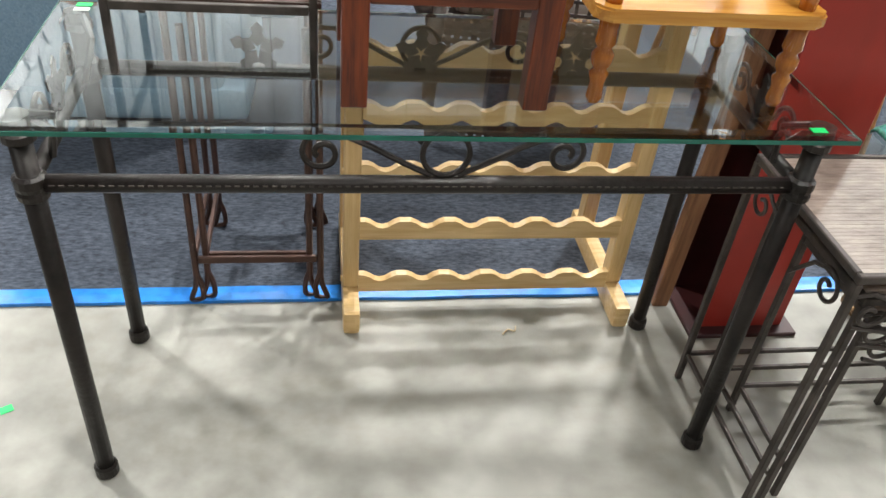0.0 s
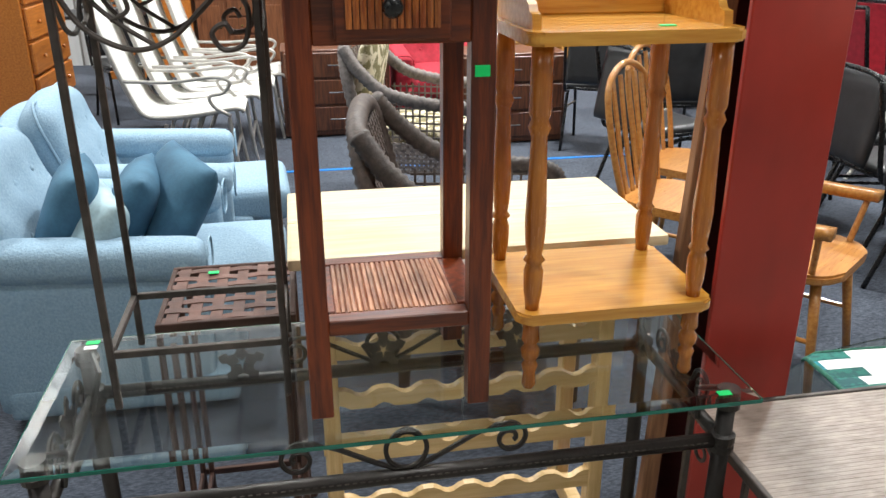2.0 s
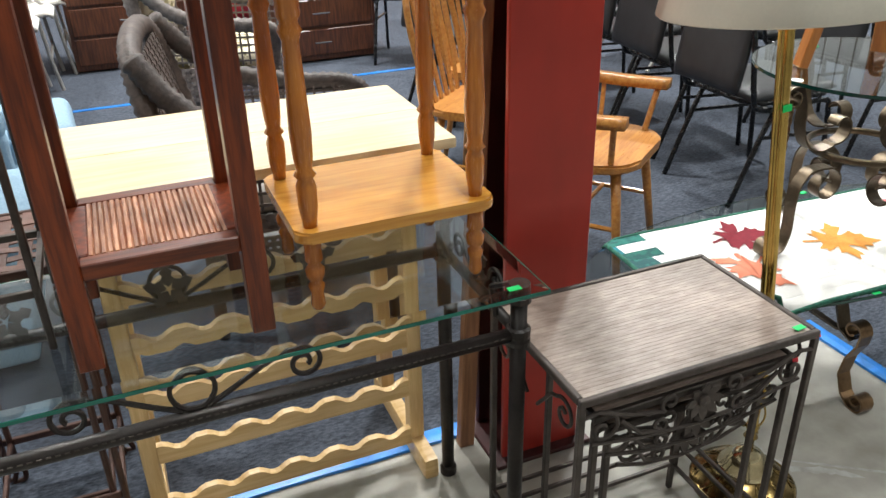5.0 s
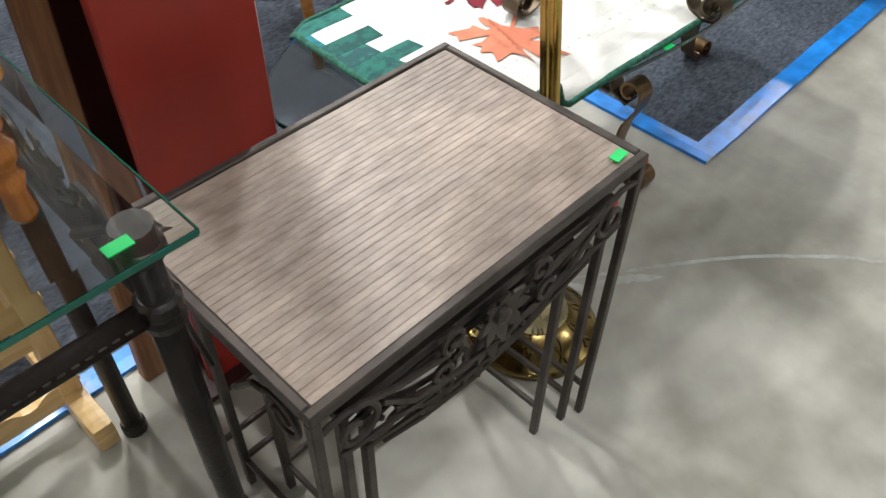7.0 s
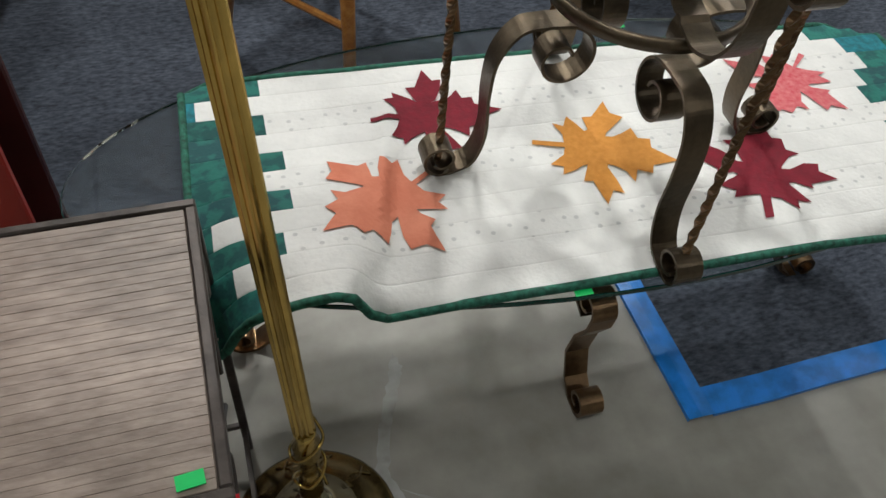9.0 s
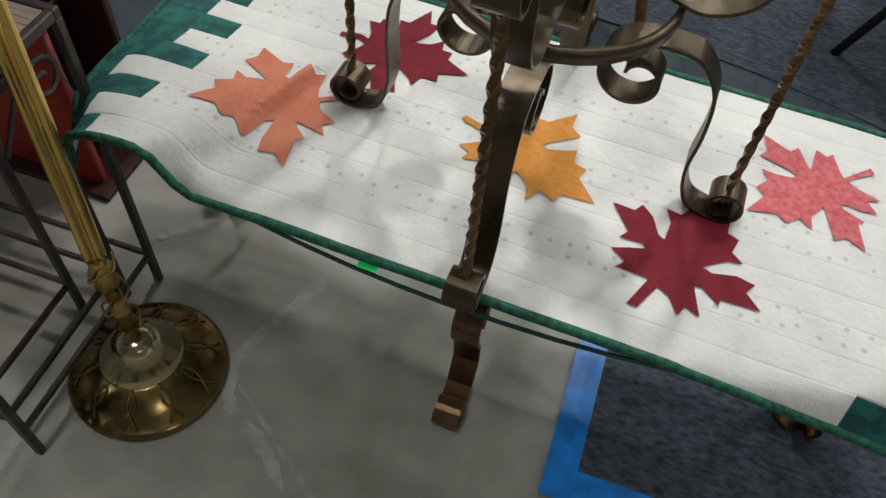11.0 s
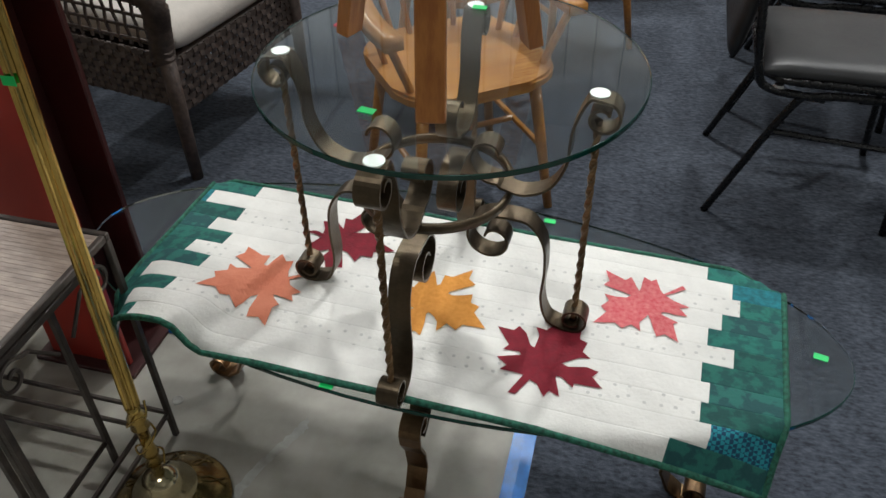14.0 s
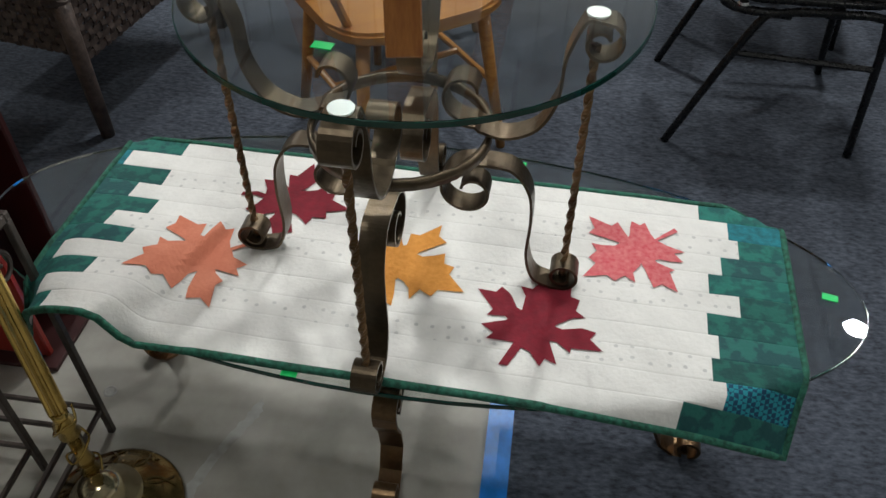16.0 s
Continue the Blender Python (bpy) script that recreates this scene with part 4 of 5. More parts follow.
def qsurf(u, v, lift=0.0):
    """Quilt surface: u, v in -1..1 along its length and width."""
    p = QC + qa * (u * QU) + qb * (v * QV)
    r = p - OC
    lx, ly = r.dot(qa), r.dot(qb)
    k = math.hypot(lx / (OA * 1.004), ly / (OB * 1.004))
    z = OZ + 0.003
    # folded corner: a lifted flap with a steep crease running back across the peach leaf
    crease = -0.68 + 0.10 * (v + 1)
    flap = 1 / (1 + math.exp(-(u + 0.95) / 0.02)) / (1 + math.exp((u - crease) / 0.012))
    flap *= max(0.0, min(1.0, (0.5 - v) / 1.5)) ** 1.4
    if k > 1:
        gx, gy = lx / OA ** 2, ly / OB ** 2
        gl = math.hypot(gx, gy) / k
        d = (k - 1) / max(gl, 1e-3) * (1 - 0.85 * flap)
        nrm = (qa * gx + qb * gy).normalized()
        p = p - nrm * d * 0.45
        z -= d * 0.95
    z += 0.058 * flap
    z += 0.012 * math.exp(-((u - crease - 0.02) / 0.02) ** 2) * max(0.0, 1 - ((v + 0.1) / 0.8) ** 2)
    e2 = math.exp(-((u + 0.93) / 0.1) ** 2) * max(0.0, (-v - 0.25) / 0.75)
    z -= 0.02 * e2
    z += 0.0010 * math.sin(u * 19 + v * 3) * math.sin(v * 11 + u * 4)
    return Vector((p.x, p.y, z + lift))


def qpatch(name, u0, u1, v0, v1, m, parent, lift=0.005, label=""):
    bm = bmesh.new()
    nu = max(1, int(math.ceil((u1 - u0) / 0.018)))
    nv = 6
    G = []
    for i in range(nu + 1):
        row = []
        for j in range(nv + 1):
            u, v = u0 + (u1 - u0) * i / nu, v0 + (v1 - v0) * (0, 0.03, 0.07, 0.5, 0.93, 0.97, 1)[j]
            puff = 0.0004 if 1 < j < nv - 1 else (0.0003 if 0 < j < nv else -0.0003)
            row.append(bm.verts.new(qsurf(u, v, lift + puff)))
        G.append(row)
    for i in range(nu):
        for j in range(nv):
            bm.faces.new((G[i][j], G[i + 1][j], G[i + 1][j + 1], G[i][j + 1]))
    ob = part(name, bm, m, parent, label, True)
    return ob


def half_leaf():
    """Right half of a maple leaf from its base to its tip."""
    return [(0.005, -0.060), (0.020, -0.062), (0.044, -0.078), (0.043, -0.060), (0.060, -0.058), (0.048, -0.042), (0.037, -0.030), (0.034, -0.025), (0.040, -0.024), (0.066, -0.034), (0.066, -0.020), (0.105, 0.000), (0.080, 0.009), (0.078, 0.028), (0.058, 0.020), (0.036, 0.004), (0.028, 0.003), (0.030, 0.012), (0.040, 0.030), (0.054, 0.044), (0.034, 0.050), (0.033, 0.070), (0.016, 0.070)]


def leaf(parent, c, stem, m, size=1.0):
    hl = half_leaf()
    pts = [(0.005, -0.105)] + hl + [(0.0, 0.108)] + [(-x, y) for x, y in hl[::-1]] + [(-0.005, -0.105)]
    d = (Vector((*c, 0)) - Vector((*stem, 0))).normalized()
    s = Vector((d.y, -d.x, 0))
    rnd = random.Random(int(c[0] * 1000))
    bm = bmesh.new()
    vs = []
    for x, y in pts:
        p = Vector((*c, 0)) + s * (x * size * 1.05) + d * (y * size) + Vector((rnd.uniform(-0.003, 0.003), rnd.uniform(-0.003, 0.003), 0))
        vs.append(bm.verts.new(p))
    f = bm.faces.new(vs)
    bm.normal_update()
    bmesh.ops.triangulate(bm, faces=[f])
    bmesh.ops.subdivide_edges(bm, edges=bm.edges[:], cuts=5, use_grid_fill=True)
    for v in bm.verts:
        r = Vector((v.co.x, v.co.y, 0)) - QC
        v.co = qsurf(r.dot(qa) / QU, r.dot(qb) / QV, 0.0076)
    part("leaf_applique", bm, m, parent, "maple leaf applique")


def quilt():
    S = thing("table_quilt", "patchwork table quilt with maple leaf appliques and green border", "quilt")
    bm = bmesh.new()
    nu, nv = 60, 22
    for lift in (0.0, 0.0022):
        G = [[bm.verts.new(qsurf(-1 + 2 * i / nu, -1 + 2 * j / nv, lift)) for j in range(nv + 1)] for i in range(nu + 1)]
        for i in range(nu):
            for j in range(nv):
                bm.faces.new((G[i][j], G[i + 1][j], G[i + 1][j + 1], G[i][j + 1]))
    part("backing", bm, WHITEQ, S, smooth=True)
    left = [-0.81, -0.97, -0.81, -0.88, -0.78, -0.877, -0.78, -0.955, -0.81, -0.92, -0.86]
    right = [0.77, 0.848, 0.872, 0.822, 0.785, 0.86, 0.775, 0.80, 0.78, 0.81, 0.71]
    rows = len(left)
    rnd = random.Random(3)
    for k in range(rows):
        v1 = 1 - 2 * k / rows
        v0 = 1 - 2 * (k + 1) / rows
        a, b = left[k], right[k]
        qpatch("white_strip", a, b, v0, v1, DOTQ if k in (2, 5, 8) else WHITEQ, S)
        qpatch("green_patch", -1.0, a, v0, v1, TEALQ if k in (1,) else (DARKQ if k in (3, 6) else GREENQ), S, 0.005)
        qpatch("green_patch", b, 1.0, v0, v1, TEALQ if k == 1 else (CHECKQ if k == 9 else (DARKQ if k in (3, 7, 10) else GREENQ)), S, 0.005)
    bind = [qsurf(-1 + 2 * i / 60, 1, 0.003) for i in range(61)] + [qsurf(1, 1 - 2 * i / 22, 0.003) for i in range(1, 23)] + [qsurf(1 - 2 * i / 60, -1, 0.003) for i in range(1, 61)] + [qsurf(-1, -1 + 2 * i / 22, 0.003) for i in range(1, 22)]
    part("binding", tube(bmesh.new(), bind, 0.0062, 8, closed=True), BINDQ, S, "dark green bound edge", True)
    leaf(S, (2.487, 0.213), (2.445, 0.128), LEAFRED, 1.0)
    leaf(S, (2.630, 0.379), (2.693, 0.434), LEAFPINK, 0.95)
    leaf(S, (2.268, 0.296), (2.176, 0.334), LEAFORANGE, 1.0)
    leaf(S, (2.046, 0.423), (1.951, 0.430), LEAFRED, 0.95)
    leaf(S, (1.925, 0.258), (2.005, 0.308), LEAFPEACH, 1.0)


quilt()


# ---- round end table standing on the quilt ----
def end_table():
    zb = OZ + 0.0105
    S = thing("end_table", "round glass end table with scrolled bronze legs", "end table", (2.267, 0.304, zb))
    Ht = 0.904 - zb
    n = 64
    R = 0.292
    g = part("glass_top", outline([(R * math.cos(k * math.tau / n), R * math.sin(k * math.tau / n)) for k in range(n)], 0.009, None, Matrix.Translation((0.022, 0.022, Ht - 0.009))), GLASS, S, "clear round glass top")
    g.visible_shadow = False
    part("edge", tube(bmesh.new(), [(0.022 + R * 1.002 * math.cos(k * math.tau / n), 0.022 + R * 1.002 * math.sin(k * math.tau / n), Ht - 0.0045) for k in range(n)], 0, closed=True, flat=(0.007, 0.0012, (0, 0, 1))), EDGE_DARK, g, "dark green glass edge")
    part("ring", tube(bmesh.new(), [(0.125 * math.cos(k * math.tau / 40), 0.125 * math.sin(k * math.tau / 40), 0.265) for k in range(40)], 0, closed=True, flat=(0.016, 0.008, (0, 0, 1))), BRONZE, S, "flat bronze ring", True)
    for ang in (-92, -2, 88, 178):
        a = radians(ang)
        d = (math.cos(a), math.sin(a))
        side = (-d[1], d[0], 0)
        # lower S: curl at the foot, sweeping in to the ring and back in a small curl
        lo = spiral((0.266, 0.028), 0.012, 0.026, 330, -90, 18)[:-1] + smooth2([(0.252, 0.003), (0.222, 0.018), (0.208, 0.065), (0.210, 0.13), (0.204, 0.185), (0.178, 0.222), (0.140, 0.228)]) + spiral((0.118, 0.178), 0.050, 0.013, 75, 520, 26)[1:]
        lg = part("leg", tube(bmesh.new(), plane_dir(lo, (-0.016 * d[0], -0.016 * d[1], 0), d), 0, flat=(0.036, 0.0042, side)), BRONZE, S, "scrolled flat-bar leg")
        up = spiral((0.112, 0.335), 0.012, 0.046, 20, 290, 20)[:-1] + smooth2([(0.128, 0.285), (0.165, 0.278), (0.205, 0.298), (0.228, 0.345), (0.232, 0.40), (0.250, Ht - 0.018), (0.268, Ht - 0.0145)]) + spiral((0.272, Ht - 0.043), 0.0285, 0.011, 75, -330, 18)[1:]
        part("upper_scroll", tube(bmesh.new(), plane_dir(up, (-0.016 * d[0], -0.016 * d[1], 0), d), 0, flat=(0.036, 0.0042, side)), BRONZE, lg)
        # twisted rod
        tw = bmesh.new()
        rings = []
        for i in range(61):
            z = 0.018 + (Ht - 0.07) * i / 60
            rot = i * 0.42
            rings.append([tw.verts.new((d[0] * 0.250 + 0.0062 * math.cos(rot + q * math.pi / 2), d[1] * 0.250 + 0.0062 * math.sin(rot + q * math.pi / 2), z)) for q in range(4)])
        for A, C in zip(rings, rings[1:]):
            for k in range(4):
                tw.faces.new((A[k], A[(k + 1) % 4], C[(k + 1) % 4], C[k]))
        part("twisted_rod", tw, COPPER, S, "twisted bronze rod")
        part("pad", lathe([(0.0135, Ht - 0.0128), (0.0145, Ht - 0.0094)], 18, Matrix.Translation((d[0] * 0.247, d[1] * 0.247, 0))), WHITEDOT, S, "round white rubber pad")
    sticker(S, -0.054, -0.142, Ht + 0.0012, None, -8)
    sticker(S, -0.185, 0.105, Ht + 0.0012, REDSTICK, -8, s=(0.016, 0.012))
    sticker(S, 0.02, 0.225, Ht + 0.0012)
    return S


def smooth2(pts, k=8):
    return [(p.x, p.y) for p in smoothpath([(a, b, 0) for a, b in pts], k)]


end_table()


# ---- wooden easel-like stand on the round glass ----
def tripod():
    S = thing("wooden_stand", "honey-stained wooden tripod stand on the round glass", "stand", (2.270, 0.332, 0.9045))
    feet = ((0.035, -0.175), (-0.165, 0.06), (0.125, 0.085))
    for x, y in feet:
        bot, topp = Vector((x, y, 0)), Vector((x * 0.25, y * 0.25, 0.62))
        d = (topp - bot)
        m = Matrix.Translation(bot) @ d.to_track_quat("Z", "Y").to_matrix().to_4x4()
        lg = part("leg", B((0, 0, d.length / 2), (0.040, 0.024, d.length), 0.002, m), OAKSTAND, S)
    part("hub", lathe([(0.03, 0.60), (0.055, 0.605), (0.055, 0.63), (0.03, 0.635)], 20), OAKSTAND, S)
    part("threaded_post", lathe([(0.011 + (0.002 if k % 2 else 0), 0.16 + k * 0.008) for k in range(58)], 14), OAKSTAND, S, "threaded wooden centre post")


OAKSTAND = wood("orange_oak", (0.42, 0.16, 0.035), (0.30, 0.10, 0.02), 2, 0.35, 0.25)
tripod()


# ---- blue armchairs ----
def soft(w, d, h, r, n=10, m=None, dimples=(), crown=0.0):
    """Rounded upholstered block about the origin; dimples (y, z, depth) press into its +x face."""
    bm = bmesh.new()
    bmesh.ops.create_cube(bm, size=1.0)
    bmesh.ops.subdivide_edges(bm, edges=bm.edges[:], cuts=n, use_grid_fill=True)
    half = (w / 2, d / 2, h / 2)
    for v in bm.verts:
        p = Vector([math.sin(math.pi * c) * hh for c, hh in zip(v.co, half)])
        q = Vector([max(-(hh - r), min(hh - r, c)) for c, hh in zip(p, half)])
        o = p - q
        if o.length > 1e-7:
            p = q + o.normalized() * r
        fx = p.x > 0.5 * half[0]
        p.z += crown * (1 - (p.y / half[1]) ** 2) * (p.z / half[2]) if p.z > 0 else 0
        if fx:
            for y, z, e in dimples:
                p.x -= e * math.exp(-((p.y - y) ** 2 + (p.z - z) ** 2) / 0.0035)
        v.co = m @ p if m else p
    return bm


def armchair(BLUE, label, loc, rz, group):
    S = thing("armchair", label, "armchair", loc, rz, group)
    W = 0.78
    tr = Matrix.Translation
    part("base", soft(0.68, W - 0.20, 0.30, 0.03, 8, tr((0.0, 0, 0.19))), BLUE, S, smooth=True)
    part("seat_cushion", soft(0.70, W - 0.27, 0.15, 0.05, 12, tr((0.15, 0, 0.37)), crown=0.02), BLUE, S, "thick boxed seat cushion", True)
    tilt = tr((-0.33, 0, 0.30)) @ Matrix.Rotation(radians(-20), 4, "Y")
    tufts = [(y, z, 0.028) for z, ys in ((0.14, (-0.19, 0.0, 0.19)), (-0.02, (-0.1, 0.1))) for y in ys]
    part("outer_back", soft(0.16, W - 0.04, 0.70, 0.075, 14, tilt @ tr((-0.07, 0, 0.15)), crown=0.05), BLUE, S, "shell of the backrest", True)
    part("backrest", soft(0.17, W - 0.16, 0.56, 0.08, 22, tilt @ tr((0.06, 0, 0.24)), tufts, 0.05), BLUE, S, "button-tufted padded backrest", True)
    for y, z, e in tufts:
        part("button", lathe([(0.014, 0), (0.011, 0.006), (0.002, 0.009)], 10, tilt @ tr((0.06 + 0.085 - e, y, 0.24 + z)) @ Matrix.Rotation(radians(90), 4, "Y")), BLUE, S)
    welt = rounded(W - 0.15, 0.56, 0.085, 6)
    part("back_piping", tube(bmesh.new(), [tilt @ Vector((0.075, y, 0.25 + z + 0.05 * (1 - (y / 0.31) ** 2) * max(0, z / 0.28))) for y, z in welt], 0.006, 6, closed=True), BLUE, S, smooth=True)
    for s in (-1, 1):
        y = s * (W / 2 - 0.075)
        part("arm_panel", soft(0.66, 0.12, 0.46, 0.03, 8, tr((-0.07, y, 0.28))), BLUE, S, smooth=True)
        part("arm", soft(0.64, 0.165, 0.125, 0.058, 12, tr((-0.05, y, 0.535)) @ Matrix.Rotation(radians(3), 4, "Y")), BLUE, S, "rounded padded arm", True)
        front = [(0.276, y + a, 0.535 + b - 0.015) for a, b in rounded(0.155, 0.115, 0.05, 5)]
        part("piping", tube(bmesh.new(), front, 0.004, 6, closed=True), BLUE, S)
    part("skirt", soft(0.70, W - 0.02, 0.11, 0.02, 6, tr((-0.02, 0, 0.085))), BLUE, S, "flat skirt panel round the base", True)
    for x in (-0.3, 0.26):
        for y in (-0.28, 0.28):
            part("foot", B((x, y, 0.015), (0.05, 0.05, 0.03), 0.003), WALNUT, S)
    return S


ac = armchair(BLUE, "pale blue quilted upholstered armchair on the carpet", (-0.15, 1.62, 0.006), 0, "blue armchairs")
armchair(REDFAB, "dark red upholstered armchair at the back of the hall", (1.55, 5.3, 0.006), -90, "armchairs")
copy_thing(ac, pose(-0.14, 2.46, 0.006, 0, 0, 3))


def pillow(x, y, z, rx, ry, rz, m, label, w=0.40):
    bm = cushion(w, w, 0.15, 12)
    bm.transform(Matrix.Translation((0, 0, -0.075)))
    ob = part("throw_pillow", bm, m, None, "", True)
    ob.matrix_basis = pose(x, y, z, rx, ry, rz)
    tagged(ob, label, "pillow", "pillows on the armchair")


pillow(-0.33, 1.53, 0.62, 0, -66, 10, TEALPILLOW, "dark teal velvet throw pillow behind the pale one", 0.34)
pillow(-0.26, 1.46, 0.55, 0, -58, 22, PALEPILLOW, "shiny pale blue velvet throw pillow on the armchair", 0.34)
pillow(-0.16, 1.60, 0.585, 0, -62, 4, TEALPILLOW, "dark teal velvet throw pillow leaning on the armchair back", 0.36)
pillow(-0.03, 1.63, 0.595, 8, -58, 20, TEALPILLOW, "dark teal velvet throw pillow leaning in front", 0.39)


# ---- white sling patio chairs ----
def patio_chair():
    S = thing("patio_chair", "white sling patio chair with grey tube frame", "patio chair", (-0.20, 4.05, 0.006), 0, "white patio chairs")
    prof = smoothpath([(-0.60, 0, 1.17), (-0.50, 0, 1.12), (-0.42, 0, 0.85), (-0.33, 0, 0.58), (-0.27, 0, 0.47), (-0.18, 0, 0.44), (0.05, 0, 0.45), (0.26, 0, 0.48), (0.31, 0, 0.46)], 5)
    part("sling", tube(bmesh.new(), prof, 0, flat=(0.52, 0.008, (0, 1, 0))), WHITEPLASTIC, S, "white sling seat and back", True)
    for s in (-1, 1):
        y = s * 0.27
        part("side_tube", T([(p.x, y, p.z) for p in prof], 0.013, 8), GREYTUBE, S, smooth=True)
        arm = smoothpath([(-0.36, y, 0.66), (-0.1, y + s * 0.02, 0.65), (0.15, y + s * 0.02, 0.67), (0.24, y + s * 0.02, 0.64), (0.20, y + s * 0.02, 0.58), (0.12, y + s * 0.02, 0.56), (0.14, y + s * 0.02, 0.50), (0.23, y + s * 0.01, 0.44)], 5)
        part("arm", T(arm, 0.011, 8), GREYTUBE, S, smooth=True)
        part("front_leg", T(smoothpath([(0.22, y, 0.43), (0.24, y, 0.2), (0.27, y, 0.0)], 3), 0.012, 8), GREYTUBE, S)
        part("back_leg", T(smoothpath([(-0.14, y, 0.40), (-0.22, y, 0.2), (-0.30, y, 0.0)], 3), 0.012, 8), GREYTUBE, S)
    part("stretcher", T([(0.24, -0.27, 0.2), (0.24, 0.27, 0.2)], 0.010, 8), GREYTUBE, S)
    part("stretcher", T([(-0.22, -0.27, 0.2), (-0.22, 0.27, 0.2)], 0.010, 8), GREYTUBE, S)
    return S


pc = patio_chair()
for k in range(1, 4):
    copy_thing(pc, pose(-0.20 + 0.08 * k, 4.05 + 0.40 * k, 0.006, 0, 0, 0))


# ---- black stacking chairs ----
def black_chair():
    S = thing("stacking_chair", "black vinyl stacking chair with black tube frame", "chair", (3.06, 1.52, 0.006), 0, "black stacking chairs")
    seat = cushion(0.44, 0.42, 0.06, 12, 1.0, 8)
    seat.transform(Matrix.Translation((0.03, 0, 0.425)))
    part("seat", seat, SEATGREY, S, "rounded black vinyl seat", True)
    part("seat_rim", tube(bmesh.new(), [(x * 1.0 + 0.03, y, 0.437) for x, y in rounded(0.44, 0.42, 0.10, 6)], 0.011, 8, closed=True), BLACKTUBE, S, smooth=True)
    bk = cushion(0.40, 0.40, 0.045, 12, 1.0, 12)
    bk.transform(Matrix.Translation((-0.235, 0, 0.68)) @ Matrix.Rotation(radians(-80), 4, "Y") @ Matrix.Translation((0, 0, -0.02)))
    part("backrest", bk, BLACK, S, "padded black backrest", True)
    for s in (-1, 1):
        y = s * 0.215
        part("back_tube", T(smoothpath([(-0.02, y, 0.40), (-0.16, y, 0.415), (-0.20, y, 0.47), (-0.235, y, 0.68), (-0.275, y * 0.98, 0.87)], 5), 0.0115, 8), BLACKTUBE, S, smooth=True)
        part("rear_leg", T(smoothpath([(0.10, y, 0.415), (-0.04, y, 0.405), (-0.10, y, 0.36), (-0.25, y, 0.0)], 5), 0.0115, 8), BLACKTUBE, S, smooth=True)
        part("front_leg", T(smoothpath([(0.06, y, 0.41), (0.18, y, 0.41), (0.215, y, 0.36), (0.245, y, 0.0)], 5), 0.0115, 8), BLACKTUBE, S, smooth=True)
        part("bracket", lathe([(0.012, 0), (0.016, 0.004), (0.012, 0.01)], 10, Matrix.Translation((-0.14, y, 0.42))), CHROME, S)
        part("side_stretcher", T([(-0.13, y, 0.29), (0.225, y, 0.27)], 0.008, 6), BLACKTUBE, S)
    part("back_tube", T(smoothpath([(-0.275, -0.21, 0.865), (-0.282, -0.17, 0.89), (-0.285, 0, 0.90), (-0.282, 0.17, 0.89), (-0.275, 0.21, 0.865)], 5), 0.0115, 8), BLACKTUBE, S, smooth=True)
    return S


bc = black_chair()
for x, y, rz in ((3.14, 2.12, -3), (3.2, 2.66, 2), (3.22, 3.25, 0), (3.85, 1.7, 4), (3.9, 2.35, -4), (2.38, 3.05, 15), (2.75, 3.75, 80), (2.55, 4.35, 60), (4.3, 3.2, 0)):
    copy_thing(bc, pose(x, y, 0.006, 0, 0, rz))


# ---- wooden chairs ----
def captain_chair():
    S = thing("captain_chair", "golden oak captain chair with turned spindles", "chair", (2.07, 1.24, 0.006), -52, "oak chairs")
    st = outline(rounded(0.44, 0.46, 0.12, 6), 0.032)
    bmesh.ops.bevel(st, geom=[e for e in st.edges if abs(e.verts[0].co.z - e.verts[1].co.z) < 1e-6], offset=0.008, segments=2, affect="EDGES")
    st.transform(Matrix.Translation((0, 0, 0.41)))
    part("seat", st, OAK, S, "shaped oak seat")
    for sx in (-1, 1):
        for sy in (-1, 1):
            part("leg", T([(sx * 0.15, sy * 0.16, 0.415), (sx * 0.20, sy * 0.21, 0.0)], 0.018, 10, r2=0.013), OAK, S, smooth=True)
    for sy in (-1, 1):
        part("stretcher", T([(-0.18, sy * 0.185, 0.2), (0.18, sy * 0.185, 0.2)], 0.009, 8), OAK, S)
    part("stretcher", T([(0, -0.185, 0.2), (0, 0.185, 0.2)], 0.009, 8), OAK, S)
    rail = smoothpath([(0.20, -0.25, 0.605), (0.05, -0.255, 0.60), (-0.12, -0.225, 0.61), (-0.22, -0.12, 0.63), (-0.245, 0, 0.64), (-0.22, 0.12, 0.63), (-0.12, 0.225, 0.61), (0.05, 0.255, 0.60), (0.20, 0.25, 0.605)], 5)
    part("arm_rail", tube(bmesh.new(), rail, 0, flat=(0.034, 0.05, (0, 0, 1))), OAK, S, "curved oak arm rail", True)
    for i in range(9):
        a = radians(100 + i * 20)
        a0 = Vector((0.19 * math.cos(a), 0.20 * math.sin(a), 0.44))
        part("spindle", T([a0, (0.235 * math.cos(a), 0.245 * math.sin(a), 0.60)], 0.009, 8), OAK, S)
    for sy in (-1, 1):
        part("spindle", T([(0.14, sy * 0.19, 0.44), (0.16, sy * 0.25, 0.59)], 0.011, 8), OAK, S)
    return S


captain_chair()


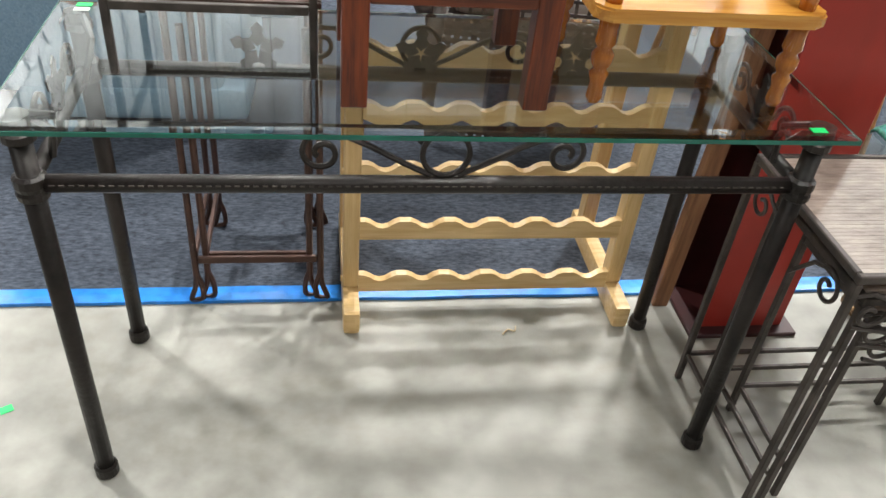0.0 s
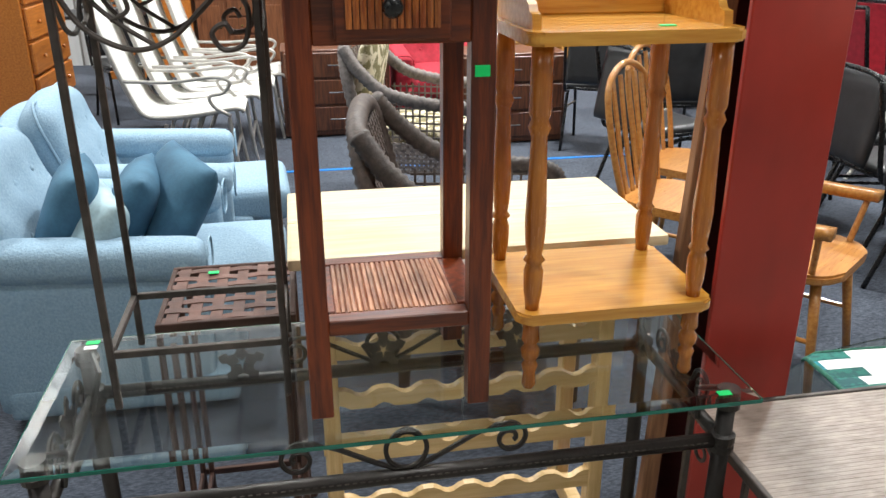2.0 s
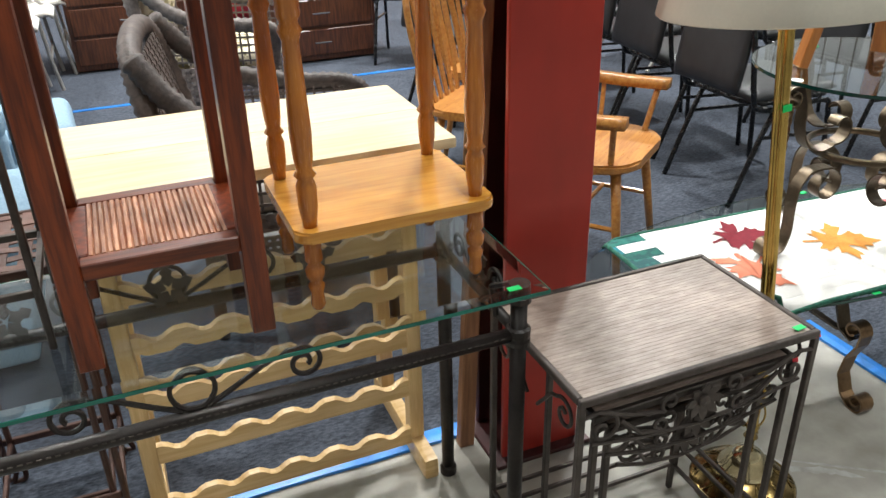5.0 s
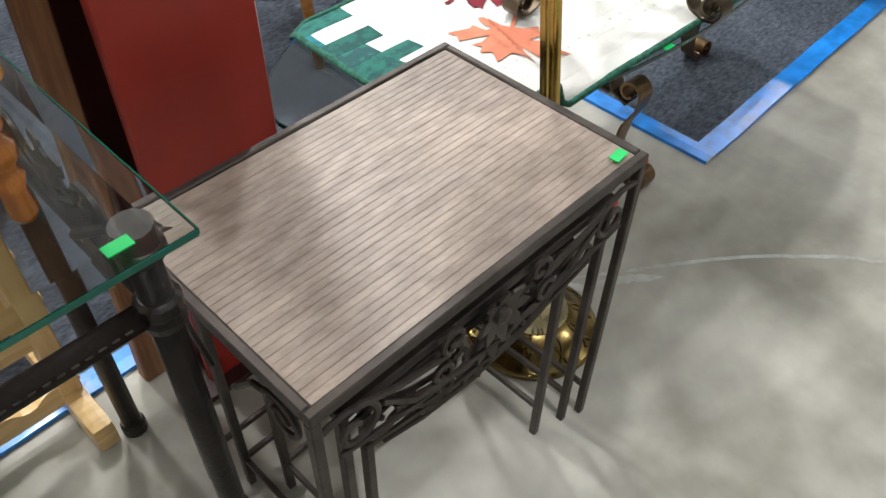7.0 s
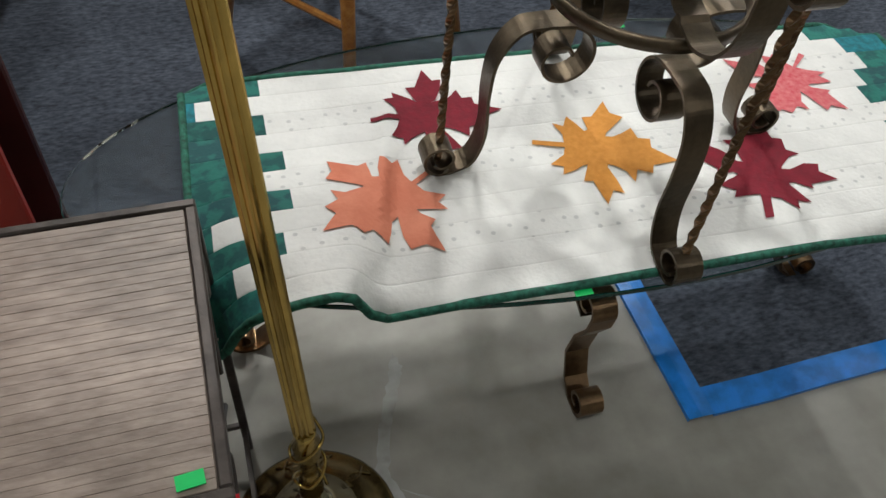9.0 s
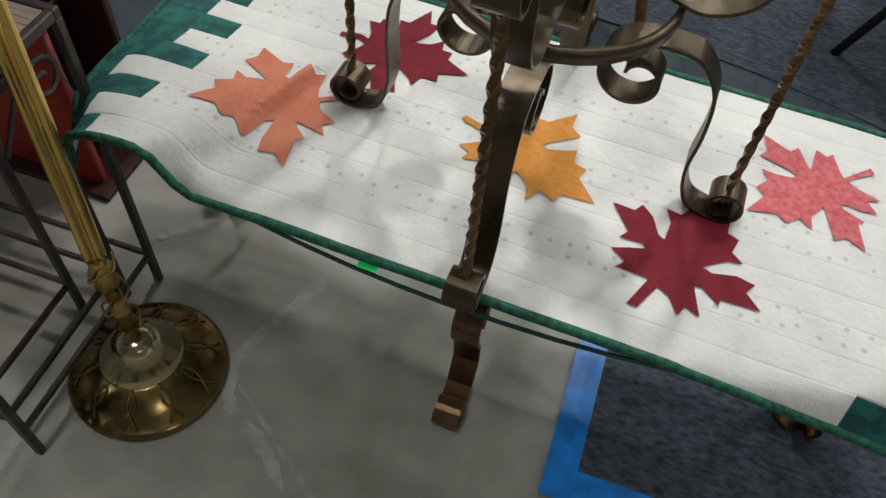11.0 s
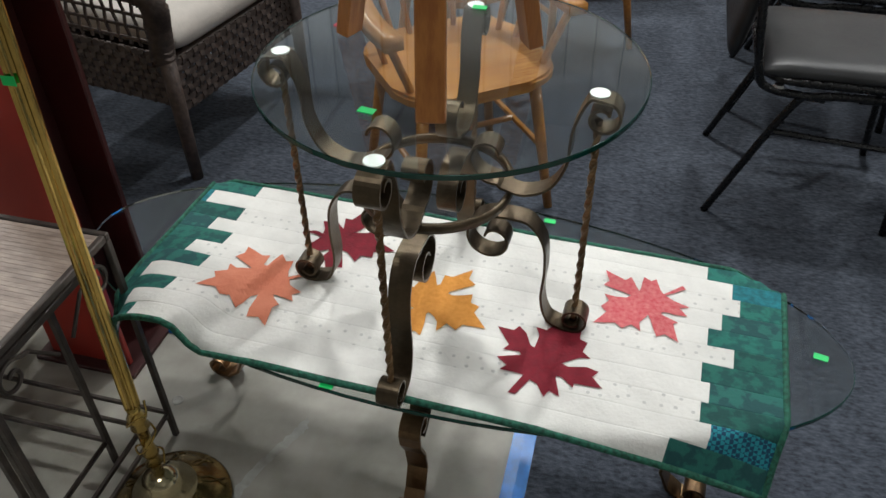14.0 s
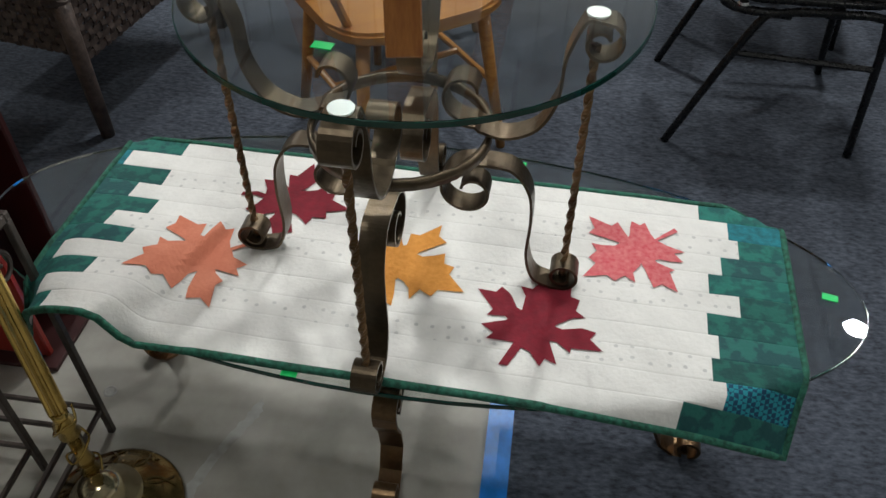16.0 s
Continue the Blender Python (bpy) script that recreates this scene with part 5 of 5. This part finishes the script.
def windsor():
    S = thing("arrow_back_chair", "golden oak arrow-back dining chair", "chair", (1.95, 1.84, 0.006), -48, "arrow-back chairs")
    st = outline(rounded(0.42, 0.42, 0.11, 6), 0.034)
    bmesh.ops.bevel(st, geom=[e for e in st.edges if abs(e.verts[0].co.z - e.verts[1].co.z) < 1e-6], offset=0.009, segments=2, affect="EDGES")
    st.transform(Matrix.Translation((0, 0, 0.41)))
    part("seat", st, OAK, S)
    for sx in (-1, 1):
        for sy in (-1, 1):
            part("leg", T([(sx * 0.14, sy * 0.14, 0.415), (sx * 0.19, sy * 0.19, 0.0)], 0.018, 10, r2=0.012), OAK, S, smooth=True)
    for sy in (-1, 1):
        part("stretcher", T([(-0.165, sy * 0.165, 0.2), (0.165, sy * 0.165, 0.2)], 0.009, 8), OAK, S)
    bow = smoothpath([(-0.17, -0.17, 0.43), (-0.22, -0.20, 0.66), (-0.27, -0.17, 0.88), (-0.285, 0, 0.96), (-0.27, 0.17, 0.88), (-0.22, 0.20, 0.66), (-0.17, 0.17, 0.43)], 6)
    part("bow", T(bow, 0.014, 8), OAK, S, smooth=True)
    for i in range(5):
        y = (i - 2) * 0.062
        part("arrow_slat", tube(bmesh.new(), smoothpath([(-0.18, y * 0.85, 0.435), (-0.215, y, 0.6), (-0.25, y * 1.05, 0.78), (-0.275, y * 1.05, 0.93 - abs(i - 2) * 0.012)], 4), 0, flat=(0.026, 0.009, (0, 1, 0))), OAK, S)
    return S


wc = windsor()
copy_thing(wc, pose(2.24, 2.34, 0.006, 0, 0, -50))


# ---- wicker chairs ----
def weave_sheet(bm, fn, nu, nv, w, h):
    """Interlaced strands over a surface fn(u, v)."""
    for i in range(nu):
        u = (i + 0.5) / nu
        pts = []
        for k in range(nv * 2 + 1):
            v = k / (nv * 2)
            p, n = fn(u, v)
            pts.append(p + n * h * math.sin(math.pi * (v * nv + i)))
        d = (fn(min(1, u + 0.01), 0.5)[0] - fn(max(0, u - 0.01), 0.5)[0]).normalized()
        tube(bm, pts, 0, flat=(w, h * 1.3, d))
    for j in range(nv):
        v = (j + 0.5) / nv
        pts = []
        for k in range(nu + 1):
            u = k / nu
            p, n = fn(u, v)
            pts.append(p - n * h * math.sin(math.pi * (u * nu + j)))
        d = (fn(0.5, min(1, v + 0.01))[0] - fn(0.5, max(0, v - 0.01))[0]).normalized()
        tube(bm, pts, 0, flat=(w, h * 1.3, d))
    return bm


def wicker_chair(name, label, m, cm, loc, rz, backcushion=False):
    S = thing(name, label, "wicker chair", loc, rz, "wicker chairs")
    W, D = 0.64, 0.54
    def rect(o, a, b):
        o, a, b = Vector(o), Vector(a), Vector(b)
        n = a.cross(b).normalized()
        return lambda u, v: (o + a * u + b * v, n)
    for s in (-1, 1):
        y = s * W / 2
        bm = weave_sheet(bmesh.new(), rect((-D / 2, y, 0.25), (D, 0, 0), (0, 0, 0.17)), 22, 7, 0.017, 0.004)
        tagged(part("side_weave", bm, m, S), kind="stuff")
        bm = weave_sheet(bmesh.new(), rect((-D / 2, y, 0.43), (D * 0.95, 0, 0), (0, 0, 0.19)), 14, 5, 0.009, 0.004)
        tagged(part("arm_weave", bm, m, S), kind="stuff")
        part("arm", T(smoothpath([(-D / 2 - 0.13, y - s * 0.03, 0.90), (-D / 2 - 0.04, y + s * 0.01, 0.79), (-D / 2 + 0.10, y + s * 0.03, 0.685), (0.04, y + s * 0.035, 0.635), (D / 2 - 0.05, y + s * 0.03, 0.62), (D / 2 + 0.02, y + s * 0.02, 0.58), (D / 2, y, 0.5), (D / 2 - 0.01, y, 0.40)], 12), 0.031, 10, wob=0.22), m, S, "thick rolled wicker arm", True)
        for x in (-D / 2, D / 2):
            part("leg", T([(x, y, 0.45), (x * 1.03, y, 0.0)], 0.026, 10, r2=0.019), m, S, smooth=True)
    bm = weave_sheet(bmesh.new(), rect((D / 2, -W / 2, 0.22), (0, W, 0), (0, 0, 0.17)), 24, 7, 0.017, 0.004)
    tagged(part("front_weave", bm, m, S), kind="stuff")
    bm = weave_sheet(bmesh.new(), rect((-D / 2, -W / 2, 0.22), (0, W, 0), (-0.12, 0, 0.66)), 24, 26, 0.017, 0.004)
    tagged(part("back_weave", bm, m, S), kind="stuff")
    part("back_rim", T(smoothpath([(-D / 2 - 0.03, -W / 2, 0.42), (-D / 2 - 0.10, -W / 2, 0.72), (-D / 2 - 0.14, -W / 2 + 0.10, 0.88), (-D / 2 - 0.15, 0, 0.92), (-D / 2 - 0.14, W / 2 - 0.10, 0.88), (-D / 2 - 0.10, W / 2, 0.72), (-D / 2 - 0.03, W / 2, 0.42)], 14), 0.029, 10, wob=0.22), m, S, "thick rolled wicker back rim", True)
    part("seat_deck", B((0, 0, 0.37), (D - 0.02, W - 0.02, 0.03), 0.004), m, S)
    c = cushion(D - 0.02, W - 0.08, 0.11, 14, 1.0, 10)
    c.transform(Matrix.Translation((0.02, 0, 0.385)))
    part("seat_cushion", c, cm, S, "soft seat cushion", True)
    if backcushion:
        c = cushion(0.48, W - 0.12, 0.12, 12)
        c.transform(Matrix.Translation((-0.30, 0, 0.70)) @ Matrix.Rotation(radians(-78), 4, "Y") @ Matrix.Translation((0, 0, -0.03)))
        part("back_cushion", c, cm, S, "soft back cushion", True)
    return S


wicker_chair("wicker_armchair", "dark brown wicker armchair with cream seat cushion", WICKER, CREAM, (1.04, 1.46, 0.006), -10)
wicker_chair("wicker_armchair", "grey-brown wicker armchair with floral print cushions", GREYWICKER, FLORAL, (1.14, 3.30, 0.006), -18, True)


# ---- dresser, hutches ----
def dresser():
    S = thing("dresser", "tall orange maple chest of six drawers", "dresser", (-1.28, 5.15, 0.006), 0)
    part("body", B((-0.24, 0, 0.75), (0.45, 0.95, 1.46), 0.004), DRESSER, S)
    part("top", B((-0.22, 0, 1.49), (0.52, 1.0, 0.03), 0.008), DRESSER, S)
    part("plinth", B((-0.22, 0, 0.045), (0.5, 0.98, 0.09), 0.006), DRESSER, S)
    for k in range(6):
        z = 0.22 + k * 0.225
        dr = part("drawer", B((0.0, 0, z), (0.03, 0.90, 0.205), 0.008), DRESSER, S, "orange maple drawer front")
        for y in (-0.25, 0.25):
            part("knob", lathe([(0.006, 0), (0.016, 0.015), (0.012, 0.024), (0.002, 0.026)], 12, Matrix.Translation((0.015, y, z)) @ Matrix.Rotation(radians(90), 4, "Y")), DRESSER, dr)
    return S


dresser()


def hutch(x, w, y, m, inner, doors, label):
    S = thing("china_hutch", label, "china hutch", (x + w / 2, y, 0.006), 0, "hutches along the wall")
    part("base_cabinet", B((0, 0.02, 0.44), (w - 0.02, 0.46, 0.80), 0.004), m, S)
    part("plinth", B((0, 0.0, 0.04), (w - 0.01, 0.5, 0.08), 0.004), m, S)
    part("counter", B((0, 0, 0.86), (w, 0.54, 0.03), 0.006), m, S)
    k = 3
    for i in range(k):
        xx = -w / 2 + (i + 0.5) * w / k
        if i != 1:
            d = part("cabinet_door", B((xx, -0.22, 0.44), (w / k - 0.03, 0.02, 0.70), 0.004), m, S)
            part("door_panel", B((xx, -0.233, 0.44), (w / k - 0.12, 0.012, 0.58), 0.005), m, d)
            part("knob", lathe([(0.005, 0), (0.012, 0.012), (0.002, 0.02)], 10, Matrix.Translation((xx + (0.1 if i == 0 else -0.1), -0.235, 0.5)) @ Matrix.Rotation(radians(90), 4, "X")), DULLBRASS, d)
        else:
            for j in range(4):
                d = part("drawer", B((xx, -0.22, 0.16 + j * 0.18), (w / k - 0.03, 0.02, 0.16), 0.005), m, S)
                part("knob", lathe([(0.005, 0), (0.012, 0.012), (0.002, 0.02)], 10, Matrix.Translation((xx, -0.23, 0.16 + j * 0.18)) @ Matrix.Rotation(radians(90), 4, "X")), DULLBRASS, d)
    for s in (-1, 1):
        part("side", B((s * (w / 2 - 0.03), 0.08, 1.46), (0.05, 0.34, 1.17), 0.003), m, S)
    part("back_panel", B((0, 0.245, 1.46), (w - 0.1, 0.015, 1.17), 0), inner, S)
    for z in (1.20, 1.53, 1.86):
        part("shelf", B((0, 0.08, z), (w - 0.11, 0.30, 0.022), 0.002), m, S)
    part("cornice", B((0, 0.06, 2.07), (w + 0.03, 0.42, 0.07), 0.015), m, S)
    if doors:
        for s in (-1, 1):
            dw = (w - 0.1) / 2
            dx = s * dw / 2
            for a, c, sz in (("stile", (dx - dw / 2 + 0.03, -0.10, 1.46), (0.05, 0.022, 1.15)), ("stile", (dx + dw / 2 - 0.03, -0.10, 1.46), (0.05, 0.022, 1.15)), ("door_rail", (dx, -0.10, 0.915), (dw - 0.11, 0.022, 0.06)), ("door_rail", (dx, -0.10, 2.0), (dw - 0.11, 0.022, 0.06)), ("muntin", (dx, -0.10, 1.27), (dw - 0.11, 0.014, 0.015)), ("muntin", (dx, -0.10, 1.63), (dw - 0.11, 0.014, 0.015))):
                part(a, B(c, sz, 0.003), m, S)
            gp = part("pane", B((dx, -0.10, 1.46), (dw - 0.11, 0.004, 1.03), 0), GLASS, S, "clear glass door pane")
            gp.visible_shadow = False
    return S


HY = 8.2
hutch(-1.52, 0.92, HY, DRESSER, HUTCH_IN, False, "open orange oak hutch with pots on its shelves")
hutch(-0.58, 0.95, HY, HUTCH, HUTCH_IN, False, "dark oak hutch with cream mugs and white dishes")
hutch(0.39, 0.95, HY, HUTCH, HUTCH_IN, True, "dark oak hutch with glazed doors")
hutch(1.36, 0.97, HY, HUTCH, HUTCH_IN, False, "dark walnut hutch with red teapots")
hutch(2.35, 1.05, HY, KNOTTY, KNOTTY, True, "knotty pine hutch with glazed doors and china")
hutch(3.45, 1.2, HY, KNOTTY, WHITEWALL, False, "open knotty pine hutch with white back")


def mug(x, y, z, m, s=1.0, label="cream mug on a hutch shelf"):
    S = thing("mug", label, "mug", (x, y, z), random.uniform(0, 90), "mugs in the hutches")
    part("cup", lathe([(0.028 * s, 0), (0.036 * s, 0.01 * s), (0.040 * s, 0.085 * s), (0.037 * s, 0.085 * s), (0.033 * s, 0.012 * s)], 14), m, S, smooth=True)
    part("handle", T(smoothpath([(0.037 * s, 0, 0.07 * s), (0.065 * s, 0, 0.06 * s), (0.062 * s, 0, 0.03 * s), (0.037 * s, 0, 0.02 * s)], 3), 0.006 * s, 6), m, S)


def bowl(x, y, z, m, r=0.1, label="yellow bowl on a hutch shelf"):
    ob = part("bowl", lathe([(r * 0.4, 0), (r * 0.75, r * 0.3), (r, r * 0.75), (r * 0.95, r * 0.75), (r * 0.7, r * 0.34), (r * 0.3, 0.01)], 18), m, None, "", True)
    ob.location = (x, y, z)
    tagged(ob, label, "bowl", "bowls in the hutches")


def teapot(x, y, z, m, label):
    S = thing("teapot", label, "teapot", (x, y, z))
    part("body", lathe([(0.05, 0), (0.085, 0.03), (0.095, 0.08), (0.07, 0.13), (0.04, 0.15)], 18), m, S, smooth=True)
    part("lid", lathe([(0.045, 0.148), (0.03, 0.17), (0.012, 0.178), (0.014, 0.195), (0.002, 0.2)], 14), m, S, smooth=True)
    part("spout", T(smoothpath([(-0.08, 0, 0.06), (-0.13, 0, 0.09), (-0.15, 0, 0.14)], 3), 0.016, 8, r2=0.009), m, S)
    part("handle", T(smoothpath([(0.07, 0, 0.12), (0.14, 0, 0.12), (0.14, 0, 0.05), (0.085, 0, 0.04)], 4), 0.009, 8), m, S)


sz = 1.217
for i in range(4):
    mug(-0.42 + i * 0.11, HY - 0.02, sz, YELLOWCHINA)
bowl(0.08, HY, sz, YELLOWCHINA, 0.11)
bowl(0.26, HY, sz, YELLOWCHINA, 0.075)
for i in range(5):
    bowl(-0.35 + i * 0.17, HY - 0.1, 0.881, CHINA, 0.085, "white china bowl on the hutch counter")
    mug(-0.30 + i * 0.16, HY - 0.2, 0.881, CHINA, 1.1, "white china mug on the hutch counter")
for i in range(5):
    ob = part("plate_stack", lathe([(0.07, 0), (0.12, 0.02), (0.12, 0.028), (0.02, 0.026)], 20), CHINA, None, "", True)
    ob.location = (0.28, HY - 0.14, 0.881 + i * 0.03)
    tagged(ob, "white china plate stacked on the hutch counter", "plate", "stacked plates")
pot = part("stock_pot", lathe([(0.12, 0), (0.13, 0.01), (0.13, 0.16), (0.125, 0.17), (0.02, 0.18)], 20), BLACKTUBE, None, "", True)
pot.location = (-0.95, HY, sz)
tagged(pot, "black cooking pot on a hutch shelf", "pot")
pot = part("steel_canister", lathe([(0.08, 0), (0.085, 0.01), (0.085, 0.14), (0.02, 0.15)], 20), CHROME, None, "", True)
pot.location = (-0.74, HY, sz)
tagged(pot, "steel canister on a hutch shelf", "canister")
teapot(1.86, HY - 0.02, sz, REDCHINA, "red glazed teapot on a hutch shelf")
mug(2.05, HY - 0.02, sz, REDCHINA, 1.3, "red glazed mug on a hutch shelf")
mug(2.19, HY - 0.02, sz, REDCHINA, 1.3, "red glazed mug on a hutch shelf")
for i in range(3):
    bk = part("book", B((1.56, HY - 0.02, sz + 0.015 + i * 0.031), (0.24, 0.17, 0.029), 0.003), (CHERRY_X, CARDBOARD, CHERRY_X)[i])
    tagged(bk, "old brown book lying on a hutch shelf", "book", "stacked books")
teapot(2.95, HY, sz, CHINA, "white china teapot in the pine hutch")
for i in range(4):
    bowl(2.55 + i * 0.19, HY, 1.542, CHINA, 0.07, "white china bowl in the pine hutch")
    mug(2.5 + i * 0.2, HY, sz, CHINA, 1.0, "white china cup in the pine hutch")
fig = part("silver_figurine", lathe([(0.07, 0), (0.07, 0.02), (0.03, 0.05), (0.05, 0.14), (0.035, 0.22), (0.06, 0.28), (0.02, 0.33), (0.035, 0.38), (0.005, 0.42)], 14), CHROME, None, "", True)
fig.location = (3.85, HY - 0.12, 0.881)
tagged(fig, "silver metal figurine on the pine hutch", "figurine")
for i in range(2):
    bs = thing("basket", "black basket with loop handle on the pine hutch", "basket", (3.45 + i * 0.28, HY - 0.12, 0.881), 0, "black baskets")
    part("body", lathe([(0.08, 0), (0.11, 0.13), (0.10, 0.13), (0.07, 0.01)], 16), BLACK, bs, smooth=True)
    part("handle", T(smoothpath([(-0.1, 0, 0.12), (-0.06, 0, 0.24), (0.06, 0, 0.24), (0.1, 0, 0.12)], 4), 0.01, 6), BLACK, bs)

# dark chest behind the black chairs
dc = thing("drawer_chest", "low black-brown chest of drawers with pale handles", "chest", (1.95, 4.75, 0.006))
part("body", B((0, 0, 0.33), (0.8, 0.45, 0.64), 0.005), WALNUT, dc)
for k in range(3):
    d = part("drawer", B((0, -0.235, 0.14 + k * 0.2), (0.75, 0.02, 0.18), 0.005), WALNUT, dc)
    part("handle", T([(-0.06, -0.26, 0.14 + k * 0.2), (0.06, -0.26, 0.14 + k * 0.2)], 0.006, 6), CHROME, d)


copy_thing(dc, pose(0.72, 5.2, 0.006))
copy_thing(bc, pose(-0.95, 6.0, 0.006, 0, 0, -60))


# ---- red and white chairs on the far side ----
def red_chair():
    S = thing("red_chair", "red fabric folding chair with dark grey frame", "chair", (3.95, 3.55, 0.006), 20, "red chairs")
    part("backrest", tube(bmesh.new(), smoothpath([(-0.18, 0, 0.46), (-0.24, 0, 0.7), (-0.32, 0, 1.02)], 4), 0, flat=(0.42, 0.012, (0, 1, 0))), REDFAB, S)
    part("seat", tube(bmesh.new(), smoothpath([(-0.2, 0, 0.45), (0.0, 0, 0.43), (0.24, 0, 0.46)], 4), 0, flat=(0.42, 0.012, (0, 1, 0))), REDFAB, S)
    for s in (-1, 1):
        part("frame_tube", T(smoothpath([(0.22, s * 0.22, 0.0), (-0.02, s * 0.22, 0.40), (-0.19, s * 0.22, 0.6), (-0.33, s * 0.22, 1.04)], 4), 0.012, 8), BLACKTUBE, S, smooth=True)
        part("frame_tube", T([(-0.26, s * 0.235, 0.0), (0.24, s * 0.235, 0.46)], 0.012, 8), GREYTUBE, S)
    part("frame_tube", T([(-0.33, -0.22, 1.04), (-0.33, 0.22, 1.04)], 0.012, 8), BLACKTUBE, S)
    return S


rc = red_chair()
copy_thing(rc, pose(4.45, 3.75, 0.006, 0, 0, 25))
copy_thing(rc, pose(3.65, 5.3, 0.006, 0, 0, -10))
copy_thing(rc, pose(4.05, 5.6, 0.006, 0, 0, -10))


def white_chair():
    S = thing("slatted_chair", "white slatted plastic garden chair", "chair", (5.3, 4.9, 0.006), 15, "white slatted chairs")
    part("seat", B((0.02, 0, 0.42), (0.46, 0.46, 0.03), 0.008), WHITEPLASTIC, S)
    for k in range(6):
        z = 0.52 + k * 0.065
        part("slat", B((-0.22 - k * 0.014, 0, z), (0.016, 0.44, 0.04), 0.004), WHITEPLASTIC, S)
    for s in (-1, 1):
        part("back_post", T([(-0.2, s * 0.22, 0.40), (-0.31, s * 0.22, 0.90)], 0.017, 8), WHITEPLASTIC, S)
        part("arm", B((0.0, s * 0.25, 0.63), (0.46, 0.05, 0.025), 0.006), WHITEPLASTIC, S)
        part("leg", T([(0.22, s * 0.23, 0.62), (0.25, s * 0.24, 0)], 0.018, 8), WHITEPLASTIC, S)
        part("leg", T([(-0.2, s * 0.22, 0.42), (-0.27, s * 0.24, 0)], 0.018, 8), WHITEPLASTIC, S)
    return S


wh = white_chair()
copy_thing(wh, pose(5.75, 4.5, 0.006, 0, 0, 10))

# shelving with boxes at the far wall
sv = thing("shelving_unit", "grey metal shelving unit with cardboard boxes behind", "shelving", (6.6, 7.6, 0.006))
for x in (-0.7, 0.7):
    for y in (-0.22, 0.22):
        part("post", B((x, y, 1.0), (0.035, 0.035, 2.0), 0.002), GREYTUBE, sv)
for z in (0.3, 0.8, 1.3, 1.8):
    part("shelf", B((0, 0, z), (1.36, 0.42, 0.03), 0.002), GREYTUBE, sv)
rb = random.Random(5)
for k, (x, z) in enumerate(((-0.4, 0.817), (0.05, 0.817), (0.45, 0.817), (-0.35, 1.317), (0.2, 1.317), (-0.3, 0.317), (0.3, 0.317))):
    bx = thing("cardboard_box", "brown cardboard box on the metal shelving", "box", (6.6 + x, 7.6, z + 0.006), 0, "cardboard boxes")
    h = rb.uniform(0.22, 0.34)
    part("body", B((0, 0, h / 2), (rb.uniform(0.3, 0.38), 0.32, h), 0.004), CARDBOARD, bx)
    part("packing_tape", B((0, 0, h + 0.001), (0.05, 0.3, 0.002), 0), TRAYTOP, bx)
fc = thing("filing_cabinet", "black metal filing cabinet by the shelving", "cabinet", (6.3, 6.4, 0.006))
part("body", B((0, 0, 0.5), (0.9, 0.5, 1.0), 0.006), BLACK, fc)
for k in range(3):
    d = part("drawer", B((0, -0.255, 0.18 + k * 0.32), (0.85, 0.015, 0.29), 0.004), BLACK, fc)
    part("label_holder", B((-0.2, -0.266, 0.22 + k * 0.32), (0.09, 0.006, 0.05), 0.001), CHROME, d)

# black table with a lamp in the far corner
bt = thing("black_table", "black painted wooden table by the wall", "table", (-1.55, 6.9, 0.006))
part("tabletop", B((0, 0, 0.76), (1.3, 0.7, 0.03), 0.005), BLACK, bt)
for sx in (-1, 1):
    for sy in (-1, 1):
        part("leg", B((sx * 0.6, sy * 0.3, 0.37), (0.05, 0.05, 0.74), 0.004), BLACK, bt)
tl = thing("table_lamp", "table lamp with cream shade and wooden body", "lamp", (-1.85, 6.9, 0.781))
part("body", lathe([(0.09, 0), (0.09, 0.02), (0.03, 0.05), (0.08, 0.16), (0.085, 0.26), (0.03, 0.36), (0.012, 0.5)], 18), PLANK, tl, smooth=True)
part("shade", lathe([(0.20, 0.42), (0.12, 0.68), (0.115, 0.68), (0.195, 0.42)], 24), SHADE, tl, smooth=True)
# storage bench beside the tape
db = thing("storage_bench", "dark green vinyl storage bench beside the taped carpet", "bench", (3.72, 0.30, 0.006), 3)
part("body", B((0, 0.10, 0.19), (0.72, 0.44, 0.36), 0.012), DARKGREEN, db)
lid = cushion(0.74, 0.46, 0.07, 10)
lid.transform(Matrix.Translation((0, 0.10, 0.36)))
part("lid", lid, DARKGREEN, db, "padded dark green lid", True)
